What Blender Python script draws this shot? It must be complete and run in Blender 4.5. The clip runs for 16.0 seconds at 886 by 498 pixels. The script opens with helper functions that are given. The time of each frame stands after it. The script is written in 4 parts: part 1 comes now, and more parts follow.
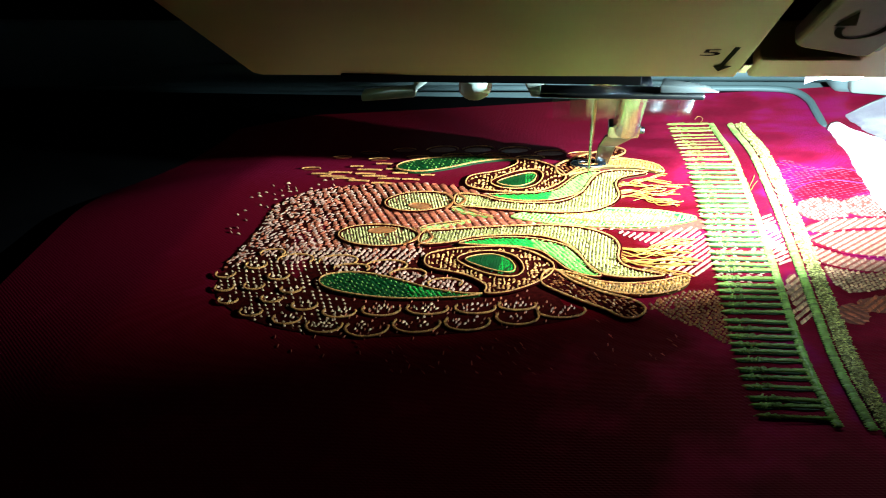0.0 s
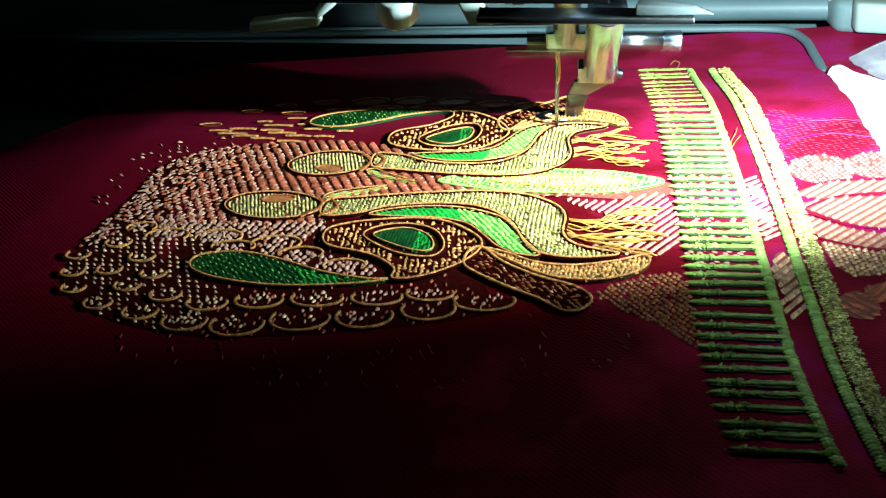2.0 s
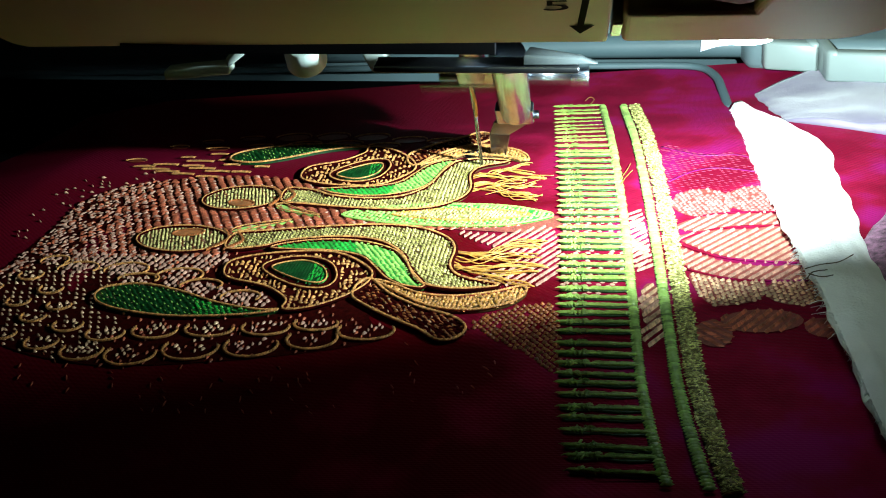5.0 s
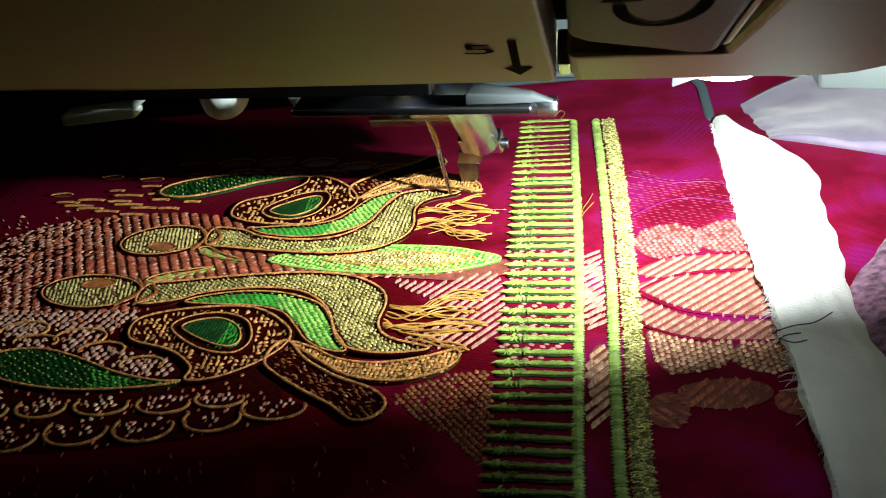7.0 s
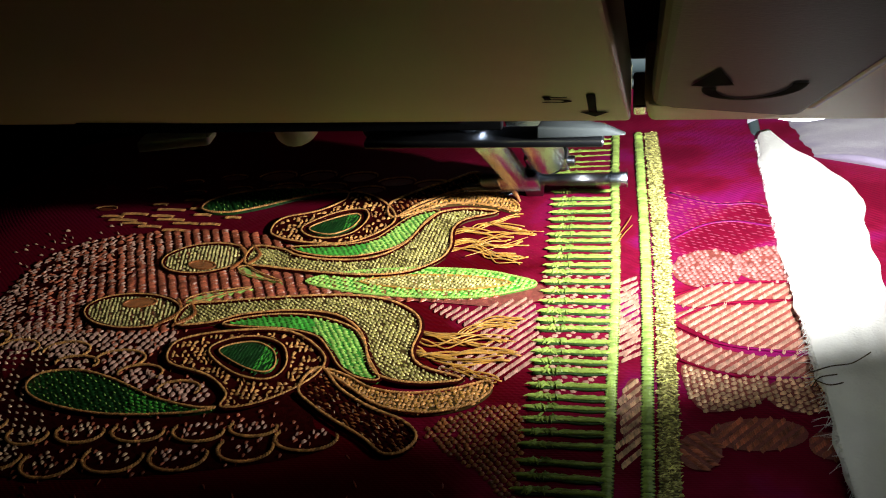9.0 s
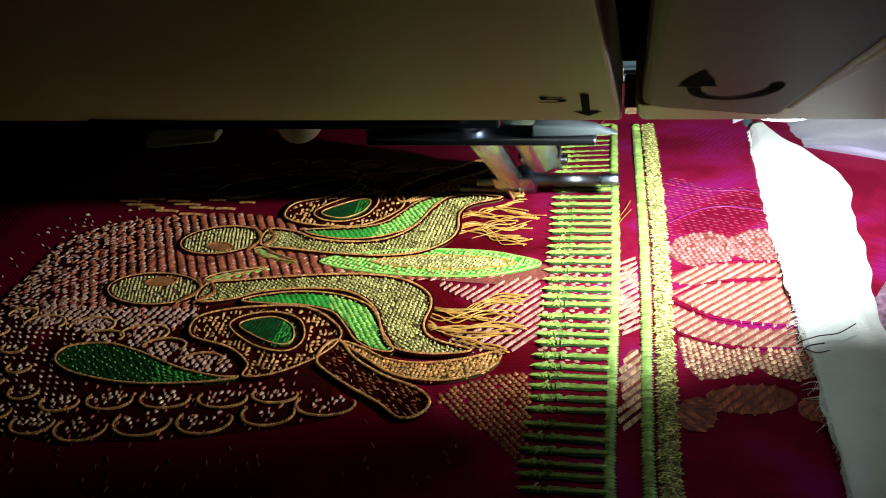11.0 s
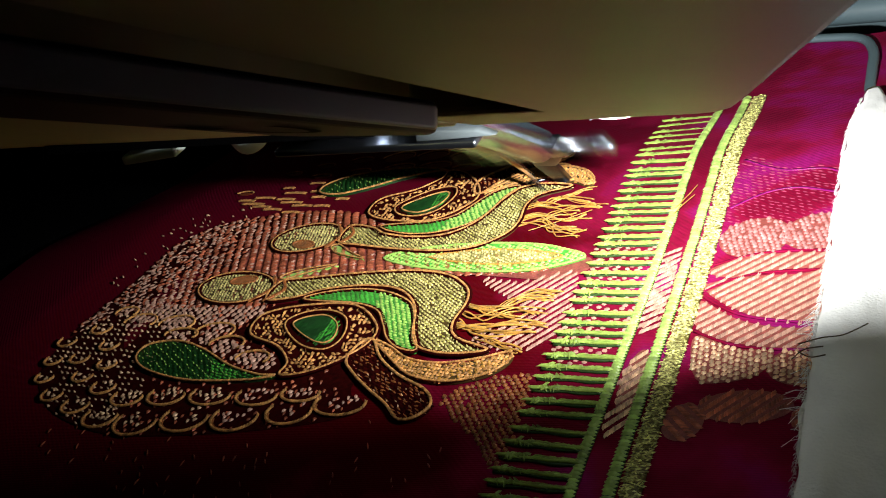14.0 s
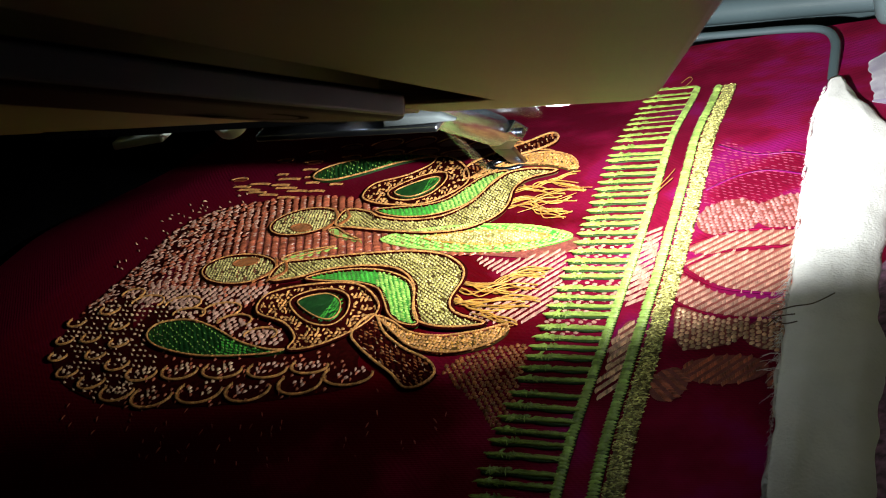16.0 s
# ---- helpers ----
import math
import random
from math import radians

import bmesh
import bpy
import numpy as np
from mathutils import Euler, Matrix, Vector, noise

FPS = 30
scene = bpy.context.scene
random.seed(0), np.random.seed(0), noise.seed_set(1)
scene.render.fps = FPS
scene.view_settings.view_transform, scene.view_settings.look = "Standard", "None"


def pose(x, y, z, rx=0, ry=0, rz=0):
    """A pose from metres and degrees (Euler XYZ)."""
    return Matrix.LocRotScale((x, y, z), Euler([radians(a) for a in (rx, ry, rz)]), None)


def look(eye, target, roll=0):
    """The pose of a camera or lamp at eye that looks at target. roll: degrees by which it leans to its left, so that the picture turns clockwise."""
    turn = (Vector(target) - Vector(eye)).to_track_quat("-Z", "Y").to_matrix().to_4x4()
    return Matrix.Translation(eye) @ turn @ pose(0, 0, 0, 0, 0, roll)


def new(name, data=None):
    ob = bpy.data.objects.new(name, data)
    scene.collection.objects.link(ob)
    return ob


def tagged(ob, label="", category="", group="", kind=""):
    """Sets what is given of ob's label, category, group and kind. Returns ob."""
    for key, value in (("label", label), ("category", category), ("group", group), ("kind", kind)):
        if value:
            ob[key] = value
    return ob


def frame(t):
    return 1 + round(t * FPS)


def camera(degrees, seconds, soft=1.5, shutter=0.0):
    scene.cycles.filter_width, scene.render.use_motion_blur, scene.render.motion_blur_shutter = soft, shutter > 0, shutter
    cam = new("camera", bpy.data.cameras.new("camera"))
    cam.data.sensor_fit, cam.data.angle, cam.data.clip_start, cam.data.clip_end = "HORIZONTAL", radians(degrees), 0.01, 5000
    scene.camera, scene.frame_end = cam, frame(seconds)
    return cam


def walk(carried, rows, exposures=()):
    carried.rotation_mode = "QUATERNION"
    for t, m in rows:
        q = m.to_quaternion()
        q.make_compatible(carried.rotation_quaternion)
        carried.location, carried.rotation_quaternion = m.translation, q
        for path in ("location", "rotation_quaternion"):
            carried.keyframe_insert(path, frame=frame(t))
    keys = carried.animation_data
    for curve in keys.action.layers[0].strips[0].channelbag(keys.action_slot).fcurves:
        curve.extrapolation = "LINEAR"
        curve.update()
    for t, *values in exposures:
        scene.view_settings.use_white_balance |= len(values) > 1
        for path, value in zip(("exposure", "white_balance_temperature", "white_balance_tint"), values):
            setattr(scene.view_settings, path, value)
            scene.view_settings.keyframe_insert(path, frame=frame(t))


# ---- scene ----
cam = camera(44.21, 16.0, soft=1.0, shutter=0.4)
PATH = [
    (0, (-0.0060, -0.2861, 0.1295), (-0.0337, -0.0684, 0.0098), -1.75),
    (0.5, (-0.0098, -0.2806, 0.1264), (-0.0354, -0.0633, 0.0056), -1.27),
    (1, (-0.0068, -0.2654, 0.1196), (-0.0315, -0.0495, -0.0041), -1.45),
    (1.5, (-0.0016, -0.2489, 0.1130), (-0.0265, -0.0346, -0.0133), -1.65),
    (2, (0.0023, -0.2370, 0.1049), (-0.0251, -0.0232, -0.0219), -2.12),
    (2.5, (0.0066, -0.2386, 0.1027), (-0.0178, -0.0221, -0.0198), -1.88),
    (3, (0.0069, -0.2419, 0.1043), (-0.0133, -0.0242, -0.0168), -1.49),
    (3.5, (0.0111, -0.2437, 0.1094), (-0.0092, -0.0263, -0.0123), -1.51),
    (6, (0.0205, -0.2331, 0.1099), (-0.0098, -0.0164, -0.0112), -2.75),
    (6.5, (0.0234, -0.2248, 0.1097), (-0.0072, -0.0086, -0.0120), -3.32),
    (7, (0.0278, -0.2116, 0.1073), (-0.0040, 0.0030, -0.0169), -4.14),
    (7.5, (0.0326, -0.2036, 0.1046), (-0.0027, 0.0103, -0.0200), -5.02),
    (8, (0.0328, -0.2013, 0.1055), (-0.0030, 0.0121, -0.0198), -5.28),
    (8.5, (0.0275, -0.2029, 0.1098), (-0.0127, 0.0086, -0.0173), -5.73),
    (9, (0.0255, -0.2092, 0.1138), (-0.0183, 0.0018, -0.0132), -5.44),
    (11.5, (0.0255, -0.2154, 0.1162), (-0.0159, -0.0039, -0.0107), -4.78),
    (12, (0.0462, -0.2098, 0.1136), (-0.0110, -0.0033, -0.0150), -7.59),
    (12.5, (0.0642, -0.2050, 0.1132), (-0.0123, -0.0049, -0.0158), -10.81),
    (13, (0.0782, -0.2003, 0.1098), (-0.0098, -0.0031, -0.0162), -12.34),
    (13.5, (0.0773, -0.2005, 0.1118), (-0.0233, -0.0082, -0.0123), -14.36),
    (14, (0.0802, -0.2000, 0.1133), (-0.0250, -0.0096, -0.0098), -15.60),
    (14.5, (0.0871, -0.2074, 0.1168), (-0.0194, -0.0178, -0.0064), -16.18),
    (15, (0.0856, -0.2101, 0.1216), (-0.0161, -0.0199, -0.0047), -15.94),
    (15.5, (0.0844, -0.2089, 0.1220), (-0.0120, -0.0183, -0.0079), -15.37),
    (16, (0.0877, -0.2156, 0.1210), (-0.0098, -0.0241, -0.0067), -15.11),
]
EXPOSURES = [(0.0, 1.25, 5500, -6), (1.0, 1.2, 5500, -8), (2.0, 0.95, 5500, -8), (3.5, 0.6, 5600, -6), (6.0, 0.35, 5900, 0), (7.0, 0.0, 6300, 10), (8.0, -0.25, 6600, 17), (9.2, -0.27, 6600, 17), (11.3, -0.2, 6000, 7), (12.4, -0.2, 6000, 9), (13.0, -0.22, 6500, 17), (16.0, -0.14, 6500, 15)]
walk(cam, [(t, look(eye, target, roll)) for t, eye, target, roll in PATH], EXPOSURES)

# the embroidery carriage slides the hooped cloth under the needle: seconds, metres right, metres back
CARRIAGE = [
    (0, 0.0016, -0.0005),
    (0.5, 0.0035, -0.0005),
    (1, -0.0002, -0.0009),
    (1.5, -0.0011, -0.0006),
    (2, -0.0029, -0.0004),
    (2.5, -0.0028, -0.0010),
    (3, -0.0041, -0.0022),
    (3.5, -0.0038, -0.0009),
    (6, -0.0117, 0.0013),
    (6.5, -0.0126, 0.0008),
    (7, -0.0124, 0.0007),
    (7.5, -0.0129, 0.0003),
    (8, -0.0134, -0.0015),
    (8.5, -0.0156, -0.0019),
    (9, -0.0178, -0.0017),
    (11.5, -0.0150, 0.0044),
    (12, -0.0138, 0.0040),
    (12.5, -0.0126, 0.0028),
    (13, -0.0096, 0.0027),
    (13.5, -0.0100, 0.0025),
    (14, -0.0074, 0.0034),
    (14.5, -0.0026, 0.0010),
    (15, -0.0040, 0.0026),
    (15.5, -0.0027, 0.0031),
    (16, 0.0004, 0.0014),
]

# ---- world and light ----
world = bpy.data.worlds.new("dim_room")
scene.world = world
world.use_nodes = True
world.node_tree.nodes["Background"].inputs[0].default_value = (0.8, 0.9, 1.0, 1)
world.node_tree.nodes["Background"].inputs[1].default_value = 0.0015


def spot(name, at, target, power, size, blend, radius, colour):
    data = bpy.data.lights.new(name, "SPOT")
    data.energy, data.spot_size, data.spot_blend, data.shadow_soft_size, data.color = power, radians(size), blend, radius, colour
    ob = new(name, data)
    ob.matrix_world = look(at, target)
    return ob


# the sewing light under the right of the head
LAMP = (0.051, -0.083, 0.058)
spot("sewing_light", LAMP, (0.0275, -0.0075, 0.0720), 2.1, 180, 1.0, 0.0009, (0.95, 1.0, 0.94))

# ---- materials ----


def material(name, colour, rough=0.5, metal=0.0, vary=0.25, scale=400.0, bump=0.15, bump_scale=2500.0, sheen=0.0, sheen_tint=(1, 1, 1), coat=0.0, second=None, gloss=0.5, ior=1.5):
    m = bpy.data.materials.new(name)
    m.use_nodes = True
    n, l = m.node_tree.nodes, m.node_tree.links
    b = n["Principled BSDF"]
    b.inputs["Roughness"].default_value, b.inputs["Metallic"].default_value = rough, metal
    b.inputs["Sheen Weight"].default_value, b.inputs["Sheen Tint"].default_value = sheen, (*sheen_tint, 1)
    b.inputs["Sheen Roughness"].default_value = 0.35
    b.inputs["Coat Weight"].default_value = coat
    b.inputs["Specular IOR Level"].default_value = gloss
    b.inputs["IOR"].default_value = ior
    tc = n.new("ShaderNodeTexCoord")
    no = n.new("ShaderNodeTexNoise")
    no.inputs["Scale"].default_value, no.inputs["Detail"].default_value = scale, 4
    l.new(tc.outputs["Object"], no.inputs["Vector"])
    ramp = n.new("ShaderNodeValToRGB")
    dark = tuple(c * (1 - vary) for c in colour)
    light = second or tuple(min(1, c * (1 + vary)) for c in colour)
    ramp.color_ramp.elements[0].position, ramp.color_ramp.elements[1].position = 0.32, 0.68
    ramp.color_ramp.elements[0].color, ramp.color_ramp.elements[1].color = (*dark, 1), (*light, 1)
    l.new(no.outputs["Fac"], ramp.inputs[0])
    geo = n.new("ShaderNodeNewGeometry")
    hue = n.new("ShaderNodeHueSaturation")
    mr = n.new("ShaderNodeMapRange")
    mr.inputs["To Min"].default_value, mr.inputs["To Max"].default_value = 1 - vary * 0.8, 1 + vary * 0.8
    l.new(geo.outputs["Random Per Island"], mr.inputs["Value"])
    l.new(mr.outputs["Result"], hue.inputs["Value"])
    l.new(ramp.outputs["Color"], hue.inputs["Color"])
    l.new(hue.outputs["Color"], b.inputs["Base Color"])
    if bump:
        fine = n.new("ShaderNodeTexNoise")
        fine.inputs["Scale"].default_value, fine.inputs["Detail"].default_value = bump_scale, 3
        l.new(tc.outputs["Object"], fine.inputs["Vector"])
        bp = n.new("ShaderNodeBump")
        bp.inputs["Strength"].default_value, bp.inputs["Distance"].default_value = bump, 0.0003
        l.new(fine.outputs["Fac"], bp.inputs["Height"])
        l.new(bp.outputs["Normal"], b.inputs["Normal"])
    return m


def silk(name, warp, weft, sheen_violet):
    """Shot silk: fine crossing threads of two colours, with a soft lustre and slow stains, and light painted across
    it.
    """
    m = bpy.data.materials.new(name)
    m.use_nodes = True
    n, l = m.node_tree.nodes, m.node_tree.links
    b = n["Principled BSDF"]
    b.inputs["Roughness"].default_value = 0.6
    b.inputs["Sheen Weight"].default_value, b.inputs["Sheen Tint"].default_value = 0.05, (1.0, 0.04, 0.25, 1)
    b.inputs["Specular IOR Level"].default_value = 0.06
    b.inputs["Specular Tint"].default_value = (1.0, 0.10, 0.75, 1)
    tc = n.new("ShaderNodeTexCoord")
    waves = []
    for axis, scale in (("DIAGONAL", 560.0), ("Y", 720.0)):
        w = n.new("ShaderNodeTexWave")
        w.bands_direction = axis
        w.inputs["Scale"].default_value, w.inputs["Distortion"].default_value = scale, 1.6
        w.inputs["Detail"].default_value, w.inputs["Detail Scale"].default_value = 1.0, 0.3
        l.new(tc.outputs["Object"], w.inputs["Vector"])
        waves.append(w)
    big = n.new("ShaderNodeTexNoise")
    big.inputs["Scale"].default_value, big.inputs["Detail"].default_value = 55.0, 6
    l.new(tc.outputs["Object"], big.inputs["Vector"])
    mix = n.new("ShaderNodeValToRGB")
    mix.color_ramp.elements[0].color, mix.color_ramp.elements[1].color = (*warp, 1), (*sheen_violet, 1)
    mid = mix.color_ramp.elements.new(0.6)
    mid.color = (*weft, 1)
    ramp = n.new("ShaderNodeValToRGB")
    ramp.color_ramp.elements[0].position, ramp.color_ramp.elements[1].position = 0.42, 0.64
    l.new(big.outputs["Fac"], ramp.inputs[0])
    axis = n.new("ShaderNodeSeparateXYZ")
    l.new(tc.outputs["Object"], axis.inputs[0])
    # dye that also carries light: shade to the left, violet sheen right
    dye_and_light = n.new("ShaderNodeMapRange")
    dye_and_light.interpolation_type = "SMOOTHSTEP"
    dye_and_light.inputs["From Min"].default_value, dye_and_light.inputs["From Max"].default_value = -0.03, 0.055
    dye_and_light.inputs["To Min"].default_value, dye_and_light.inputs["To Max"].default_value = -0.55, 0.34
    l.new(axis.outputs["X"], dye_and_light.inputs["Value"])
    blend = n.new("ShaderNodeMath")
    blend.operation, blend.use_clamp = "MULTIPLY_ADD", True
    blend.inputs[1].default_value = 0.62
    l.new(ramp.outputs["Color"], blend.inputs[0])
    l.new(dye_and_light.outputs["Result"], blend.inputs[2])
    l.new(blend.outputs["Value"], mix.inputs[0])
    dim = n.new("ShaderNodeMixRGB")
    dim.blend_type = "MULTIPLY"
    dim.inputs[0].default_value = 0.22
    l.new(mix.outputs["Color"], dim.inputs[1])
    l.new(waves[1].outputs["Color"], dim.inputs[2])
    l.new(dim.outputs["Color"], b.inputs["Base Color"])
    add = n.new("ShaderNodeMath")
    add.operation = "ADD"
    l.new(waves[0].outputs["Fac"], add.inputs[0])
    l.new(waves[1].outputs["Fac"], add.inputs[1])
    bp = n.new("ShaderNodeBump")
    bp.inputs["Strength"].default_value, bp.inputs["Distance"].default_value = 0.28, 0.0002
    l.new(add.outputs["Value"], bp.inputs["Height"])
    l.new(bp.outputs["Normal"], b.inputs["Normal"])
    return m


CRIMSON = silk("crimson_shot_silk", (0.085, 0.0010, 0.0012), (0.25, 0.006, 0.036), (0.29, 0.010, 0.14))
MAROON = material("maroon_brocade_ground", (0.024, 0.0014, 0.0012), 0.8, 0, 0.4, 900, 0.5, 3500, gloss=0.03)
GREEN = material("green_satin_thread", (0.045, 0.33, 0.035), 0.32, 0, 0.3, 300, 0.3, 3000, 0.25, (0.8, 1, 0.5))
LEAF_GREEN = material("pale_green_thread", (0.33, 0.58, 0.11), 0.34, 0, 0.25, 500, 0.3, 3000, 0.3, (0.9, 1, 0.6))
LIME = material("lime_green_thread", (0.32, 0.46, 0.085), 0.36, 0, 0.3, 500, 0.3, 3000, 0.25, (0.9, 1, 0.5))
OLIVE = material("olive_gold_thread", (0.36, 0.33, 0.08), 0.36, 0.15, 0.4, 700, 0.4, 3000, 0.2, (1, 0.95, 0.6))
TAN = material("tan_gold_cord", (0.62, 0.29, 0.085), 0.36, 0.05, 0.5, 900, 0.5, 3500, 0.2, (1, 0.85, 0.6))
BROWN = material("copper_brown_thread", (0.34, 0.11, 0.03), 0.36, 0.05, 0.4, 700, 0.4, 3000, 0.2, (1, 0.7, 0.4))
AMBER = material("amber_thread", (0.56, 0.28, 0.05), 0.38, 0.1, 0.3, 700, 0.4, 3000, 0.2, (1, 0.85, 0.5))
RUSSET = material("russet_weft_ground", (0.24, 0.055, 0.045), 0.5, 0, 0.3, 900, 0.5, 3500)
UMBER = material("dark_umber_thread", (0.06, 0.035, 0.008), 0.5, 0, 0.4, 900, 0.4, 3000)
COPPER_RED = material("copper_red_satin", (0.20, 0.030, 0.012), 0.4, 0, 0.3, 900, 0.4, 3000)
VIOLET = material("violet_silk_thread", (0.24, 0.006, 0.13), 0.4, 0, 0.3, 700, 0.3, 3000)
# darker and pinker than CREAM, for two round petals
PINK_CREAM = material("dull_pink_zari", (0.42, 0.16, 0.15), 0.4, 0.1, 0.3, 700, 0.3, 3000)
DUSKY = material("dusky_rose_weft", (0.34, 0.050, 0.10), 0.45, 0, 0.3, 700, 0.3, 3000)
LADDER_GREEN = material("yellow_green_satin_thread", (0.38, 0.56, 0.13), 0.3, 0, 0.35, 500, 0.3, 3000, 0.2, (0.95, 1, 0.6))
DEEP_GREEN = material("deep_green_thread", (0.006, 0.048, 0.008), 0.45, 0, 0.3, 700, 0.3, 3000)
ZARI = material("rose_gold_zari", (0.74, 0.46, 0.28), 0.3, 0.2, 0.4, 700, 0.3, 3000)
CREAM = material("cream_pink_zari", (0.55, 0.31, 0.23), 0.36, 0.1, 0.3, 700, 0.3, 3000)
GOLD = material("bright_gold_zari", (0.82, 0.66, 0.22), 0.24, 0.15, 0.6, 1500, 0.6, 4000)
# for the bar cores and the shade painted on each rung's front
DARK_GREEN = material("shade_and_core_green", (0.018, 0.05, 0.008), 0.5, 0, 0.35, 900, 0.4, 3000)
STRAW = material("pale_straw_thread", (0.62, 0.53, 0.20), 0.34, 0.2, 0.4, 700, 0.4, 3000)
SATIN = material("rose_gold_satin_weave", (0.42, 0.11, 0.055), 0.32, 0.15, 0.5, 250, 0.4, 3000)
BRASS = material("brass_braid_core", (0.13, 0.10, 0.022), 0.4, 0.1, 0.4, 900, 0.4, 3000)
COTTON = material("white_cotton_wadding", (0.86, 0.87, 0.85), 0.9, 0, 0.06, 120, 0.6, 1800, 0.3)
NET = material("mauve_organza_net", (0.34, 0.17, 0.27), 0.7, 0, 0.75, 700, 0.6, 2600, 0.2)
LAVENDER = material("lavender_organza", (0.24, 0.21, 0.31), 0.75, 0, 0.12, 90, 0.5, 2600, 0.3)
IVORY = material("ivory_plastic", (0.64, 0.62, 0.30), 0.5, 0, 0.04, 40, 0.05, 4000, gloss=0.25)
GREY_PLASTIC = material("grey_plastic", (0.013, 0.0135, 0.014), 0.55, 0, 0.08, 60, 0.08, 3000, gloss=0.15)
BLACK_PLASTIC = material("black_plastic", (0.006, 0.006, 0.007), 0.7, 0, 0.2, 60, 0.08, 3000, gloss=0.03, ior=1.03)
WHITE_PLASTIC = material("white_plastic", (0.30, 0.36, 0.35), 0.4, 0, 0.06, 60, 0.08, 3000)
TEAL_PLASTIC = material("blue_grey_plastic", (0.15, 0.21, 0.23), 0.42, 0, 0.06, 40, 0.08, 3000)
RIM = material("dark_blue_grey_plastic", (0.10, 0.15, 0.17), 0.5, 0, 0.1, 40, 0.08, 3000)
GUIDE = material("grey_threader_plastic", (0.05, 0.06, 0.065), 0.3, 0, 0.1, 60, 0.08, 3000)
CHROME = material("chrome_steel", (0.36, 0.42, 0.52), 0.24, 1.0, 0.08, 300, 0.08, 3000)
STEEL = material("dark_steel", (0.12, 0.13, 0.15), 0.3, 1.0, 0.15, 300, 0.1, 3000)
INK = material("printed_ink", (0.022, 0.026, 0.014), 0.8, 0, 0.1, 300, 0, ior=1.03)
TABLE = material("dark_table_laminate", (0.03, 0.028, 0.03), 0.5, 0, 0.2, 15, 0.1, 500)
WALL = material("dark_room_wall", (0.12, 0.12, 0.13), 0.9, 0, 0.1, 2, 0.1, 50)
LENS_GLOW = bpy.data.materials.new("lit_lamp_lens")
LENS_GLOW.use_nodes = True
_b = LENS_GLOW.node_tree.nodes["Principled BSDF"]
_b.inputs["Emission Color"].default_value, _b.inputs["Emission Strength"].default_value = (0.85, 1, 0.95, 1), 24.0

# ---- mesh helpers (millimetres in, metres out) ----
MM = 0.001


def part(name, bm, mat, parent=None, label="", smooth=True):
    me = bpy.data.meshes.new(name)
    for f in bm.faces:
        f.smooth = smooth
    bm.to_mesh(me)
    bm.free()
    me.materials.append(mat)
    ob = new(name, me)
    if parent:
        ob.parent = parent
    if label:
        ob["label"] = label
    return ob


def pydata(name, verts, faces, mat, parent=None, label="", smooth=True, kind=""):
    me = bpy.data.meshes.new(name)
    me.from_pydata([tuple(c * MM for c in v) for v in verts], [], faces)
    if smooth:
        me.polygons.foreach_set("use_smooth", [True] * len(me.polygons))
    me.materials.append(mat)
    ob = new(name, me)
    if parent:
        ob.parent = parent
    if label:
        ob["label"] = label
    if kind:
        ob["kind"] = kind
    return ob


def spline(pts, steps=6, closed=True):
    """A smooth line through a few points (Catmull-Rom)."""
    n, out = len(pts), []
    spans = n if closed else n - 1
    for i in range(spans):
        p = [Vector((*pts[(i + k) % n if closed else min(max(i + k, 0), n - 1)], 0)) for k in (-1, 0, 1, 2)]
        for s in range(steps):
            t = s / steps
            q = 0.5 * ((2 * p[1]) + (p[2] - p[0]) * t + (2 * p[0] - 5 * p[1] + 4 * p[2] - p[3]) * t * t + (3 * p[1] - p[0] - 3 * p[2] + p[3]) * t ** 3)
            out.append((q.x, q.y))
    if not closed:
        out.append(tuple(pts[-1]))
    return out


def ellipse(cx, cy, rx, ry, n=28, turn=0.0, start=0.0, end=360.0):
    a, out = radians(turn), []
    full = abs(end - start) >= 360
    for i in range(n + (0 if full else 1)):
        t = radians(start + (end - start) * i / n)
        x, y = rx * math.cos(t), ry * math.sin(t)
        out.append((cx + x * math.cos(a) - y * math.sin(a), cy + x * math.sin(a) + y * math.cos(a)))
    return out


def inside(p, poly):
    x, y, hit = p[0], p[1], False
    j = len(poly) - 1
    for i in range(len(poly)):
        (x1, y1), (x2, y2) = poly[i], poly[j]
        if (y1 > y) != (y2 > y) and x < (x2 - x1) * (y - y1) / (y2 - y1) + x1:
            hit = not hit
        j = i
    return hit


def tube(verts, faces, pts, r, closed=False, sides=6, flat=1.0, jitter=0.0):
    """Adds a round cord along 3D points to the lists."""
    n, base = len(pts), len(verts)
    for i, p in enumerate(pts):
        a = Vector(pts[(i - 1) % n if closed else max(i - 1, 0)])
        b = Vector(pts[(i + 1) % n if closed else min(i + 1, n - 1)])
        d = (b - a).normalized()
        side = d.cross(Vector((0, 0, 1)))
        side = side.normalized() if side.length > 1e-4 else Vector((1, 0, 0))
        up = side.cross(d)
        rr = r * (1 + random.uniform(-jitter, jitter))
        for k in range(sides):
            t = 2 * math.pi * k / sides
            verts.append(tuple(Vector(p) + side * (math.cos(t) * rr) + up * (math.sin(t) * rr * flat)))
    for i in range(n if closed else n - 1):
        for k in range(sides):
            a, b = base + i * sides, base + ((i + 1) % n) * sides
            faces.append((a + k, a + (k + 1) % sides, b + (k + 1) % sides, b + k))
    if not closed:
        faces.append(tuple(base + k for k in reversed(range(sides))))
        faces.append(tuple(base + (n - 1) * sides + k for k in range(sides)))


